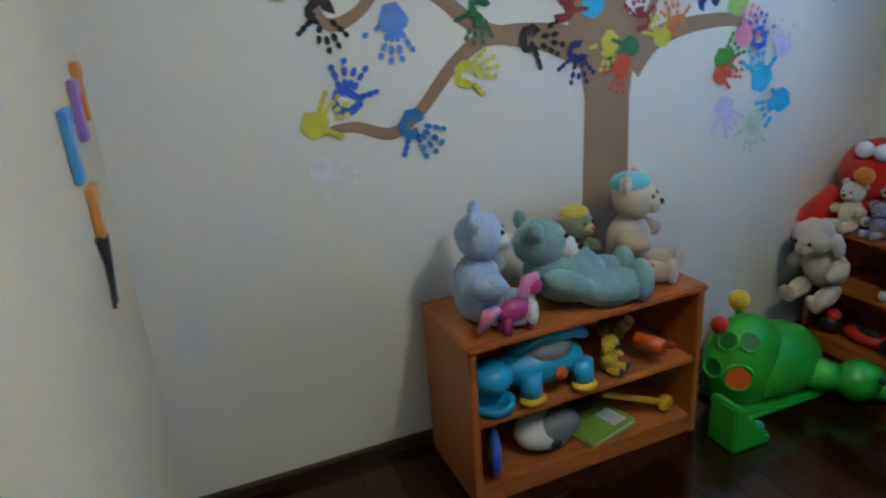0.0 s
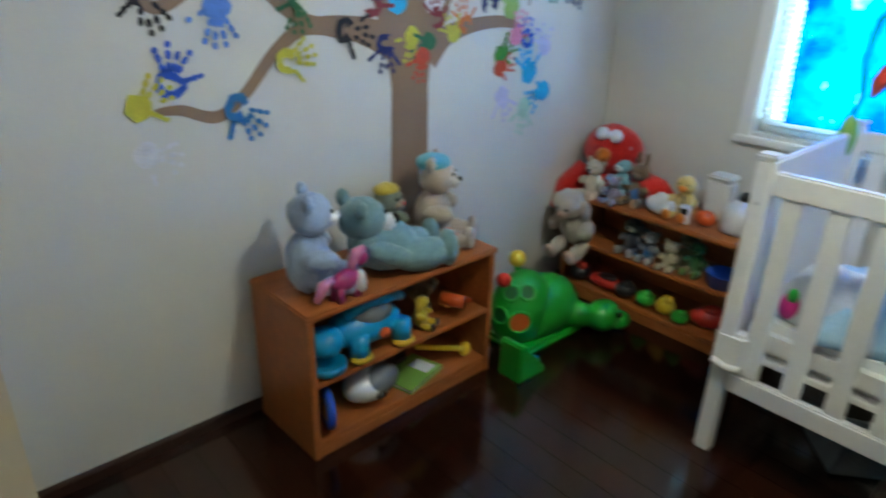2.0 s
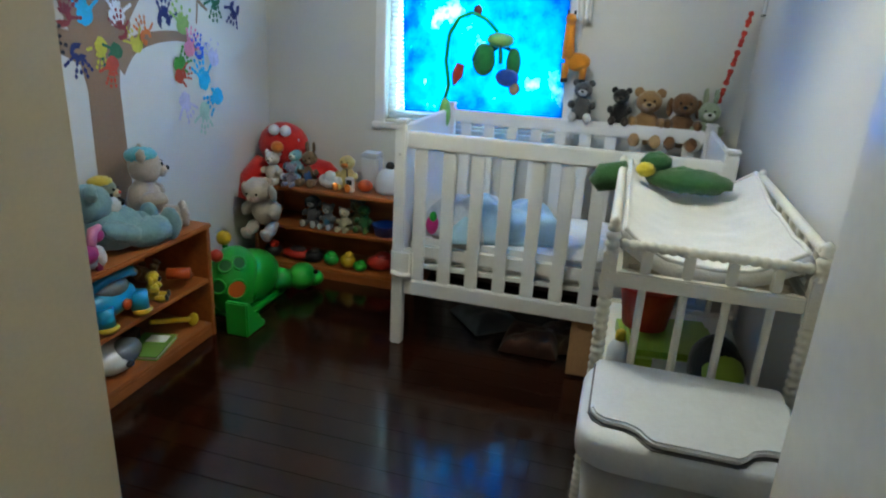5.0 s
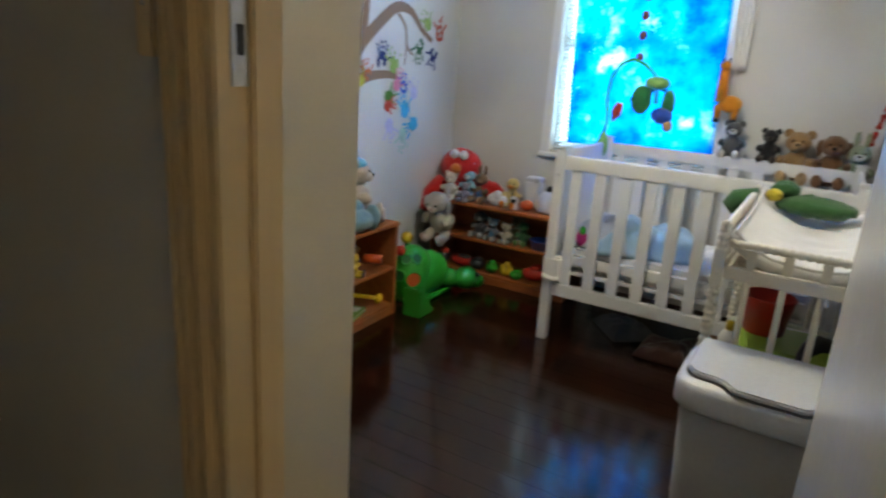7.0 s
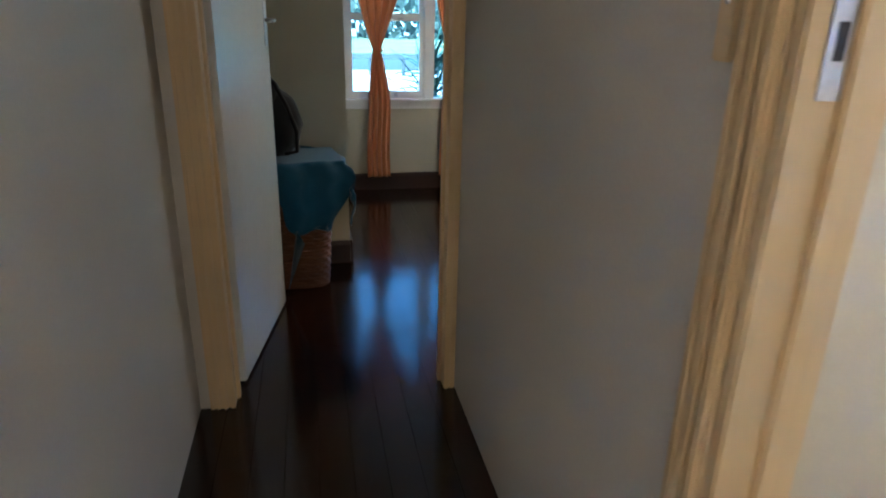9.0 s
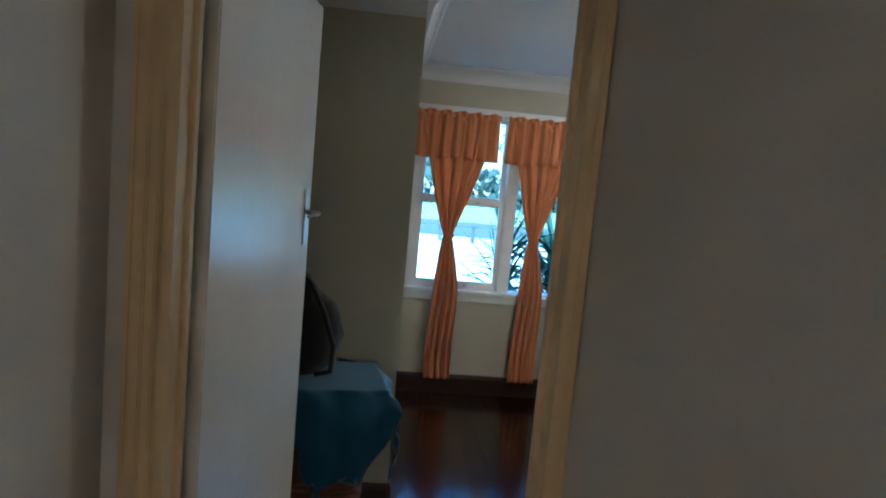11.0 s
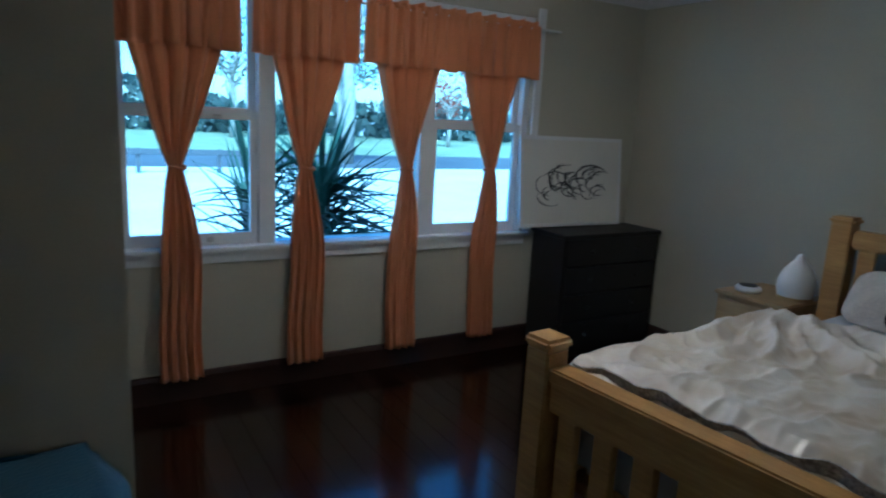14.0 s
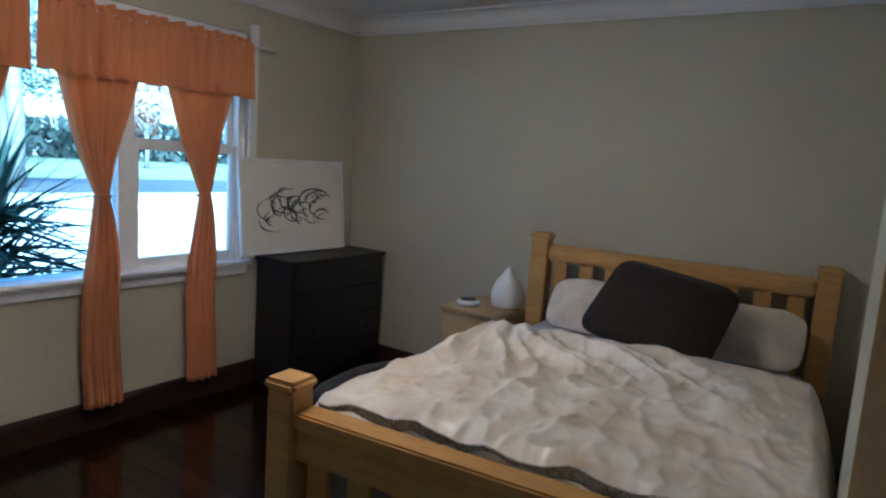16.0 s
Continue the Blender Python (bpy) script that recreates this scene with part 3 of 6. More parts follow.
    def pillow(name, c, size, rot, material, label, spin=0, square=0.45):
        bm = bmesh.new()
        bmesh.ops.create_uvsphere(bm, u_segments=36, v_segments=20, radius=1)
        for v in bm.verts:
            x, y, z = v.co
            q = lambda t: math.copysign(abs(t) ** square, t)
            th = (1 - abs(q(x)) ** 3 * 0.75) * (1 - abs(q(y)) ** 3 * 0.75)
            v.co = Vector((q(x) * size[0], q(y) * size[1], z * size[2] * th + 0.012 * noise.noise((x * 3, y * 3, z * 2 + size[0]))))
        o = part(name, bm, material, None, smooth=True)
        o.matrix_world = BM @ pose(*c, *rot) @ pose(0, 0, 0, 0, 0, spin)
        return tagged(o, label, "pillow")
    pillow("pillow", (1.75, -0.44, 0.735), (0.165, 0.26, 0.085), (0, -38, 4), M_PILLOW, "cream patterned pillow propped against the headboard")
    pillow("pillow", (1.73, -1.03, 0.735), (0.165, 0.25, 0.085), (0, -38, -3), M_PILLOW, "cream patterned pillow propped against the headboard")
    pillow("cushion", (1.47, -0.74, 0.825), (0.235, 0.265, 0.08), (0, -37, 4), M_BROWNFUR, "large dark brown plush cushion leaning on the pillows", spin=-14, square=0.3)


bed()

M_OAK = mat("light_oak", (0.48, 0.33, 0.16), 0.45, var=0.2, scale=3, fine=20, stretch=(6, .6, 6))


def nightstand():
    x0, x1, y0, y1, h = 1.89, 2.28, 3.72, 4.09, 0.605
    g = thing("nightstand", pose(0, 0, 0), "light oak bedside cabinet with two drawers", "nightstand")
    part("body", box((x0 + 0.015, y0 + 0.01, 0.04), (x1, y1 - 0.01, h - 0.022), 0.003), M_OAK, g)
    part("plinth", box((x0 + 0.03, y0 + 0.02, 0), (x1, y1 - 0.02, 0.0395), 0.002), M_OAK, g)
    part("top", box((x0 - 0.01, y0, h - 0.0215), (x1, y1, h), 0.008), M_OAK, g)
    for z0, z1 in ((0.335, 0.565), (0.07, 0.315)):
        d = part("drawer", box((x0, y0 + 0.025, z0), (x0 + 0.0145, y1 - 0.025, z1), 0.004), M_OAK, g)
        bm = tube([(x0 - 0.012, (y0 + y1) / 2 + 0.025 * math.cos(a), (z0 + z1) / 2 - 0.005 + 0.028 * math.sin(a)) for a in [math.pi + i * math.pi / 10 for i in range(11)]], 0.004, 8)
        ball((x0 - 0.008, (y0 + y1) / 2, (z0 + z1) / 2 + 0.01), (0.008, 0.02, 0.02), bm, seg=12, rings=8)
        part("handle", bm, M_METAL, d, "dark metal drop handle", smooth=True)


nightstand()
dif = thing("aroma_diffuser", pose(2.12, 3.81, 0.606) @ Matrix.Scale(0.88, 4), "white ceramic teardrop aroma diffuser on the bedside cabinet", "diffuser")
part("body", lathe([(0.075, 0), (0.09, 0.012), (0.10, 0.06), (0.097, 0.10), (0.08, 0.15), (0.052, 0.19), (0.03, 0.215), (0.018, 0.245), (0.012, 0.25)], 32), M_WHITEPAINT, dif, smooth=True)
part("base_ring", lathe([(0.076, -0.0005), (0.093, 0.003), (0.0935, 0.012), (0.09, 0.014)], 32), M_OAK, dif, smooth=True)
clk = thing("alarm_clock", pose(2.0, 3.98, 0.606), "small white oval alarm clock with a dark dial", "clock")
part("body", lathe([(0.05, 0), (0.062, 0.006), (0.064, 0.02), (0.055, 0.03), (0.045, 0.032)], 28), M_WHITEPAINT, clk, smooth=True)
part("dial", lathe([(0.044, 0.0322), (0.044, 0.035), (0.03, 0.036)], 24), M_BLACKWOOD, clk, "dark dial")


def chest():
    x0, x1, y0, y1, h = 1.50, 2.27, 4.80, 5.11, 0.765
    g = thing("chest_of_drawers", pose(0, 0, 0), "black lacquered low chest of drawers under the window", "chest of drawers")
    part("body", box((x0, y0 + 0.018, 0.06), (x1, y1, h - 0.025), 0.003), M_BLACKWOOD, g)
    part("top", box((x0 - 0.012, y0 - 0.004, h - 0.0245), (x1 + 0.008, y1 + 0.006, h), 0.004), M_BLACKWOOD, g)
    part("plinth", box((x0 + 0.02, y0 + 0.03, 0), (x1 - 0.02, y1 - 0.01, 0.0595), 0.002), M_BLACKWOOD, g)
    for i in range(4):
        z = 0.075 + i * 0.168
        d = part("drawer", box((x0 + 0.012, y0, z), (x1 - 0.012, y0 + 0.0175, z + 0.16), 0.004), M_BLACKWOOD, g)
        for x in (x0 + 0.2, x1 - 0.2):
            part("knob", ball((x, y0 - 0.010, z + 0.08), 0.013, seg=12, rings=8), M_BLACKWOOD, d, smooth=True)


chest()
M_PAPER = mat("ivory_paper", (0.74, 0.72, 0.66), 0.8, var=0.03, scale=4, fine=120)
M_INK = mat("charcoal_ink", (0.05, 0.05, 0.055), 0.8, var=0.5, scale=20)


def picture():
    g = thing("framed_drawing", pose(1.745, 5.05, 0.772, -6, 0, -2), "white framed charcoal drawing leaning on the wall above the chest", "picture")
    w, h = 0.395, 0.545
    for lo, hi in (((-w, -0.012, 0), (w, 0.012, 0.022)), ((-w, -0.012, h - 0.022), (w, 0.012, h)), ((-w, -0.0119, 0.0222), (-w + 0.022, 0.0119, h - 0.0222)), ((w - 0.022, -0.0119, 0.0222), (w, 0.0119, h - 0.0222))):
        part("frame_bar", box(lo, hi, 0.003), M_WHITEPAINT, g)
    s = part("sheet", box((-w + 0.0222, -0.004, 0.0222), (w - 0.0222, 0.008, h - 0.0222), 0), M_PAPER, g, "ivory paper")
    rnd = random.Random(5)
    for i in range(44):
        a = rnd.uniform(0.1, 3.0)
        cx, cz = rnd.uniform(-0.16, 0.26), 0.24 + rnd.uniform(-0.06, 0.1)
        r = rnd.uniform(0.03, 0.1)
        pts = [(cx + r * math.cos(a + k * 0.28) * 1.3, -0.0052, cz + r * 0.75 * math.sin(a + k * 0.28)) for k in range(9)]
        part("ink_stroke", tube(pts, [0.001 + rnd.uniform(0.001, 0.005) * math.sin(math.pi * (k + 0.5) / 9) for k in range(9)], 5), M_INK, s)


picture()
M_BAG = fabric("grey_canvas", (0.06, 0.06, 0.065), var=0.3)
bg_ = part("floor_bag", ball((0, 0, 0.05), (0.42, 0.16, 0.05), fuzz=0.012, freq=4, seg=32, rings=14), M_BAG, smooth=True)
bg_.matrix_world = pose(1.87, 4.58, 0.004, 0, 0, 4)
tagged(bg_, "slumped dark grey cloth lying before the chest", "cloth")

# laundry basket behind the open door
M_WICKER = mat("brown_wicker", (0.17, 0.065, 0.03), 0.6, var=0.4, scale=12, fine=60, stretch=(1, 1, 4))
M_TEAL = fabric("teal_satin", (0.007, 0.08, 0.15), rough=0.55, var=0.15)


def basket():
    g = thing("laundry_basket", pose(-1.17, 3.27, 0), "brown woven wicker laundry basket behind the open door", "basket")
    n = 30
    for i in range(n):
        z = 0.012 + i * 0.02
        k = 0.82 + 0.18 * i / n
        pts = []
        for j in range(49):
            a = 2 * math.pi * j / 48
            c, s = math.cos(a), math.sin(a)
            px = math.copysign(abs(c) ** 0.5, c) * 0.2 * k
            py = math.copysign(abs(s) ** 0.5, s) * 0.165 * k
            wv = 1 + 0.02 * math.sin(a * 12 + (i % 2) * math.pi)
            pts.append((px * wv, py * wv, z))
        part("woven_band", tube(pts, 0.0105, 6, cap=False), M_WICKER, g)
    part("floor_panel", box((-0.15, -0.12, 0.004), (0.15, 0.12, 0.02), 0.004), M_WICKER, g)
    part("rim", tube([(math.copysign(abs(math.cos(a)) ** 0.5, math.cos(a)) * 0.205, math.copysign(abs(math.sin(a)) ** 0.5, math.sin(a)) * 0.17, 0.615) for a in [2 * math.pi * j / 48 for j in range(49)]], 0.016, 8), M_WICKER, g)


basket()


def throw():
    def fn(u, v):
        x = -0.33 + 0.66 * u
        y = -0.34 + 0.62 * v
        over = max(0, abs(x) - 0.222) + max(0, abs(y) - 0.195)
        z = 0.685 - min(0.34, over * (2.2 + 1.3 * math.sin(x * 14 + 1))) - 0.01 * math.cos(x * 30) * (over > 0)
        fx = max(-0.252, min(0.252, x)) + 0.012 * math.sin(z * 30 + y * 20) * (over > 0)
        fy = max(-0.225, min(0.225, y)) + 0.012 * math.sin(x * 40) * (over > 0)
        return Vector((fx, fy, z))
    o = part("throw", cloth(60, 60, fn, thick=0.006), M_TEAL, smooth=True)
    o.matrix_world = pose(-1.15, 3.27, 0, 0, 0, 8)
    tagged(o, "teal satin cloth draped over the basket", "cloth")


throw()
M_BLACKFAB = fabric("black_nylon", (0.012, 0.012, 0.014), var=0.3, rough=0.7)
bagg = thing("black_bag", pose(-1.255, 3.30, 0.68), "black nylon shoulder bag with strap on the basket", "bag")
part("body", ball((0, 0, 0.16), (0.15, 0.11, 0.18), fuzz=0.012, freq=5), M_BLACKFAB, bagg, smooth=True)
part("top_flap", ball((-0.02, -0.02, 0.31), (0.075, 0.07, 0.10), fuzz=0.01, freq=6), M_BLACKFAB, bagg, smooth=True)
part("strap", tube([(-0.02, -0.06, 0.41), (0.03, -0.09, 0.37), (0.085, -0.10, 0.26), (0.125, -0.10, 0.14), (0.12, -0.10, 0.04), (0.06, -0.11, 0.03)], 0.011, 8), M_BLACKFAB, bagg, smooth=True)

# ---------- nursery: large furniture ----------


def bookcase(name, m, w, d, h, shelves, label, plinth=0.045):
    """A low open bookcase; it lies along x from its left front corner, its back at +y."""
    g = thing(name, m, label, "bookcase", group="nursery bookcases")
    t = 0.022
    part("side_panel", box((0, 0, 0), (t, d, h - t), 0.003), M_ORANGEWOOD, g)
    part("side_panel", box((w - t, 0, 0), (w, d, h - t), 0.003), M_ORANGEWOOD, g)
    part("top", box((-0.006, -0.008, h - t + 0.0005), (w + 0.006, d, h), 0.006), M_ORANGEWOOD, g)
    part("back_panel", box((t, d - 0.008, plinth), (w - t, d - 0.001, h - t), 0), M_ORANGEWOOD, g)
    part("plinth", box((t, 0.006, 0), (w - t, 0.022, plinth), 0.002), M_ORANGEWOOD, g)
    for z in shelves:
        part("shelf", box((t, 0.006, z - 0.018), (w - t, d - 0.0085, z), 0.003), M_ORANGEWOOD, g)
    return g


bookcase("bookcase", pose(0.80, 1.69, 0, 0, 0, 1.2), 0.79, 0.335, 0.52, (0.065, 0.275), "orange-stained low pine bookcase full of toys")
bookcase("bookcase", pose(2.36, 1.98, 0, 0, 0, -90), 0.95, 0.30, 0.50, (0.065, 0.28), "orange-stained low pine bookcase in the corner")


def cot():
    x0, x1, y0, y1 = 1.797, 2.57, -0.335, 0.957
    g = thing("cot", pose(0, 0, 0), "white painted wooden baby cot with slatted sides", "cot")
    p = 0.05
    for x in (x0, x1 - p):
        for y in (y0, y1 - p):
            q = part("post", box((x, y, 0), (x + p, y + p, 0.985), 0.006), M_WHITEPAINT, g)
            part("post_cap", box((x - 0.004, y - 0.004, 0.9855), (x + p + 0.004, y + p + 0.004, 1.0), 0.006), M_WHITEPAINT, q)
            part("bolt", tube([(x - 0.002, y + p / 2, 0.86), (x + 0.004, y + p / 2, 0.86)], 0.006), M_METAL, q, "dark bolt head")
    ya, yb = y0 + p, y1 - p
    for x in (x0 + 0.012, x1 - p + 0.012):
        part("top_rail", box((x, ya, 0.885 if x < 2 else 0.90), (x + 0.03, yb, 0.955 if x < 2 else 0.965), 0.006), M_WHITEPAINT, g)
        part("bottom_rail", box((x, ya, 0.245), (x + 0.03, yb, 0.312), 0.005), M_WHITEPAINT, g)
        n = 10
        for i in range(n):
            y = ya + (yb - ya) * (i + 0.5) / n
            part("slat", box((x + 0.006, y - 0.027, 0.3125), (x + 0.024, y + 0.027, 0.8845 if x < 2 else 0.8995), 0.004), M_WHITEPAINT, g)
    for y in (y0 + 0.012, y1 - p + 0.012):
        part("end_panel", box((x0 + p, y, 0.26), (x1 - p, y + 0.022, 0.975), 0.006), M_WHITEPAINT, g)
    part("base", box((x0 + 0.05, ya - 0.01, 0.36), (x1 - 0.05, yb + 0.01, 0.38), 0.003), M_WHITEPAINT, g)
    mt = part("cot_mattress", box((x0 + 0.055, ya, 0.381), (x1 - 0.055, yb, 0.49), 0.03), M_WHITEFAB, None)
    tagged(mt, "white sheeted cot mattress", "mattress")
    return g


cot()


def spindle(m, length, r=0.011, seg=10):
    """A bobbin-turned bar along z."""
    prof, n = [], max(4, int(length / 0.022))
    for i in range(n * 4 + 1):
        z = length * i / (n * 4)
        prof.append((r * (0.72 + 0.28 * abs(math.sin(math.pi * i / 4))), z))
    return lathe(prof, seg, m=m)


def change_table():
    x0, x1, y0, y1, h = 0.885, 1.775, -0.425, 0.075, 0.915
    g = thing("change_table", pose(0, 0, 0), "cream painted wooden baby change table with turned spindles", "change table")
    for x in (x0, x1 - 0.035):
        for y in (y0, y1 - 0.035):
            part("post", spindle(pose(x + 0.0175, y + 0.0175, 0), h, 0.019, 14), M_CREAMWOOD, g, smooth=True)
            part("post_block", box((x, y, 0.74), (x + 0.035, y + 0.035, 0.865), 0.004), M_CREAMWOOD, g)
            part("finial", lathe([(0.012, 0), (0.017, 0.006), (0.012, 0.014), (0.015, 0.024), (0.009, 0.034), (0.003, 0.038)], 14, m=pose(x + 0.0175, y + 0.0175, h)), M_CREAMWOOD, g, smooth=True)
    ya, yb, xa, xb = y0 + 0.035, y1 - 0.035, x0 + 0.035, x1 - 0.035
    for x in (x0 + 0.0175, x1 - 0.0175):
        part("end_rail", spindle(pose(x, ya, 0.885, -90, 0, 0), yb - ya, 0.014), M_CREAMWOOD, g, smooth=True)
        part("end_rail", box((x - 0.012, ya, 0.775), (x + 0.012, yb, 0.815), 0.004), M_CREAMWOOD, g)
        part("end_rail", box((x - 0.012, ya, 0.36), (x + 0.012, yb, 0.395), 0.004), M_CREAMWOOD, g)
        for i in range(4):
            y = ya + (yb - ya) * (i + 0.7) / 4.4
            part("slat", box((x - 0.007, y - 0.013, 0.8152), (x + 0.007, y + 0.013, 0.878), 0.004), M_CREAMWOOD, g)
            part("lower_bar", tube([(x, y, 0.395), (x, y, 0.775)], 0.010), M_CREAMWOOD, g, smooth=True)
    for y in (y0 + 0.0175, y1 - 0.0175):
        part("side_rail", spindle(pose(xa, y, 0.925, 0, 90, 0), xb - xa, 0.014), M_CREAMWOOD, g, smooth=True)
        part("side_rail", box((xa, y - 0.012, 0.775), (xb, y + 0.012, 0.815), 0.004), M_CREAMWOOD, g)
        n = 9
        for i in range(n):
            x = xa + (xb - xa) * (i + 0.5) / n
            part("spindle", spindle(pose(x, y, 0.815), 0.105), M_CREAMWOOD, g, smooth=True)
    for z in (0.787, 0.38):
        part("tray", box((xa - 0.01, ya - 0.01, z - 0.012), (xb + 0.01, yb + 0.01, z + 0.003), 0.003), M_CREAMWOOD, g)

    def fn(u, v):
        x = x0 + 0.04 + (x1 - x0 - 0.08) * u
        y = y0 + 0.04 + (y1 - y0 - 0.08) * v
        z = 0.835 + 0.075 * abs(2 * v - 1) ** 2.2 + 0.05 * max(0, 2 * u - 1.3) + 0.008 * noise.noise((x * 6, y * 9, 0)) + 0.004 * noise.noise((x * 19, y * 21, 0))
        return Vector((x, y, z))
    pad = part("changing_pad", cloth(50, 40, fn, thick=0.035), M_WHITEFAB, None, smooth=True)
    tagged(pad, "white towelling changing pad with raised sides on the table", "changing pad")
    for v in (0.012, 0.988):
        part("piping", tube([fn(i / 40, v) + Vector((0, 0, 0.004)) for i in range(41)], 0.006, 8), M_WHITEFAB, pad, smooth=True)
    for u in (0.008, 0.992):
        part("piping", tube([fn(u, 0.02 + 0.96 * i / 30) + Vector((0, 0, 0.004)) for i in range(31)], 0.006, 8), M_WHITEFAB, pad, smooth=True)
    m2 = part("pad_base", box((x0 + 0.05, y0 + 0.05, 0.791), (x1 - 0.05, y1 - 0.05, 0.822), 0.015), M_CREAM, None)
    tagged(m2, "cream foam pad under the white towelling", "foam pad")


change_table()
M_BIN = plastic("pale_grey_plastic", (0.66, 0.68, 0.72), rough=0.38)
M_BINBODY = plastic("grey_plastic", (0.36, 0.36, 0.37), rough=0.45)


M_GREYSEAM = plastic("groove_shade_grey", (0.10, 0.10, 0.11), rough=0.5)


def bin_():
    g = thing("nappy_bin", pose(0.705, -0.16, 0.03), "tall pale grey plastic bin with a flip lid", "bin")
    def ring(z, sx, sy, n=40, e=0.35):
        pts = []
        for k in range(n):
            a = 2 * math.pi * k / n
            c, s = math.cos(a), math.sin(a)
            pts.append(Vector((math.copysign(abs(c) ** e, c) * sx, math.copysign(abs(s) ** e, s) * sy, z)))
        return pts
    def loft(rings):
        bm = bmesh.new()
        vs = [[bm.verts.new(p) for p in r] for r in rings]
        for a, b in zip(vs, vs[1:]):
            for k in range(len(a)):
                bm.faces.new((a[k], a[(k + 1) % len(a)], b[(k + 1) % len(a)], b[k]))
        bm.faces.new(vs[0][::-1])
        bm.faces.new(vs[-1])
        return bm
    part("body", loft([ring(-0.03, 0.13, 0.19), ring(0.02, 0.135, 0.195), ring(0.46, 0.16, 0.222)]), M_BINBODY, g, "grey body", smooth=True)
    part("rim", loft([ring(0.4602, 0.165, 0.228), ring(0.475, 0.18, 0.24), ring(0.525, 0.18, 0.24), ring(0.54, 0.17, 0.232)]), M_BIN, g, smooth=True)
    edge = [(0.150, -0.215), (0.158, -0.20), (0.158, 0.20), (0.150, 0.215), (-0.075, 0.215), (-0.10, 0.205), (-0.115, 0.185), (-0.118, 0.14), (-0.13, 0.115),
            (-0.158, 0.095), (-0.168, 0.08), (-0.168, -0.08), (-0.158, -0.095), (-0.13, -0.115), (-0.118, -0.14), (-0.115, -0.185), (-0.10, -0.205), (-0.075, -0.215)]
    part("lid", prism(edge, 0.016, m=pose(0, 0, 0.5435), bevel=0.005), M_BIN, g, "pale lid with a pull tab")
    # dark sheet whose colour gives the groove round the lid its shade
    part("lid_seam", prism([(x * 1.03, y * 1.02) for x, y in edge], 0.003, m=pose(0, 0, 0.5402)), M_GREYSEAM, g, "dark strip painting the shaded groove under the lid")


bin_()

# ---------- nursery window ----------


def blue_print():
    m = bpy.data.materials.new("blue_printed_cloth")
    m.use_nodes = True
    t = m.node_tree
    b = t.nodes["Principled BSDF"]
    tc = t.nodes.new("ShaderNodeTexCoord")
    v = t.nodes.new("ShaderNodeTexNoise")
    v.inputs["Scale"].default_value, v.inputs["Detail"].default_value, v.inputs["Roughness"].default_value = 5.5, 6, 0.65
    t.links.new(tc.outputs["Object"], v.inputs["Vector"])
    cr = t.nodes.new("ShaderNodeValToRGB")
    e = cr.color_ramp.elements
    e[0].position, e[0].color = 0.33, (0.0, 0.19, 0.62, 1)
    e[1].position, e[1].color = 0.66, (0.75, 0.92, 1.0, 1)
    k = e.new(0.42)
    k.color = (0.0, 0.37, 0.80, 1)
    k = e.new(0.56)
    k.color = (0.04, 0.51, 0.88, 1)
    t.links.new(v.outputs["Fac"], cr.inputs["Fac"])
    # scattered white snowflakes: frayed spots
    cell = t.nodes.new("ShaderNodeTexVoronoi")
    cell.inputs["Scale"].default_value = 4.2
    fray = t.nodes.new("ShaderNodeTexNoise")
    fray.inputs["Scale"].default_value, fray.inputs["Detail"].default_value = 42, 3
    t.links.new(tc.outputs["Object"], cell.inputs["Vector"])
    t.links.new(tc.outputs["Object"], fray.inputs["Vector"])
    sub = t.nodes.new("ShaderNodeMath")
    sub.operation = 'MULTIPLY_ADD'
    sub.inputs[1].default_value = 0.55
    t.links.new(fray.outputs["Fac"], sub.inputs[0])
    t.links.new(cell.outputs["Distance"], sub.inputs[2])
    spot = t.nodes.new("ShaderNodeMapRange")
    spot.inputs["From Min"].default_value, spot.inputs["From Max"].default_value = 0.54, 0.40
    t.links.new(sub.outputs[0], spot.inputs["Value"])
    ink = t.nodes.new("ShaderNodeMix")
    ink.data_type = 'RGBA'
    ink.inputs["B"].default_value = (0.92, 0.97, 1.0, 1)
    t.links.new(spot.outputs[0], ink.inputs["Factor"])
    t.links.new(cr.outputs[0], ink.inputs["A"])
    t.links.new(ink.outputs["Result"], b.inputs["Base Color"])
    b.inputs["Roughness"].default_value = 0.9
    tr = t.nodes.new("ShaderNodeBsdfTranslucent")
    t.links.new(ink.outputs["Result"], tr.inputs["Color"])
    ms = t.nodes.new("ShaderNodeMixShader")
    ms.inputs[0].default_value = 0.75
    t.links.new(b.outputs[0], ms.inputs[1])
    t.links.new(tr.outputs[0], ms.inputs[2])
    thin = t.nodes.new("ShaderNodeBsdfTransparent")
    t.links.new(cr.outputs[0], thin.inputs["Color"])
    mt = t.nodes.new("ShaderNodeMixShader")
    mt.inputs[0].default_value = 0.24
    t.links.new(ms.outputs[0], mt.inputs[1])
    t.links.new(thin.outputs[0], mt.inputs[2])
    t.links.new(mt.outputs[0], t.nodes["Material Output"].inputs["Surface"])
    return m


M_BLUE = blue_print()


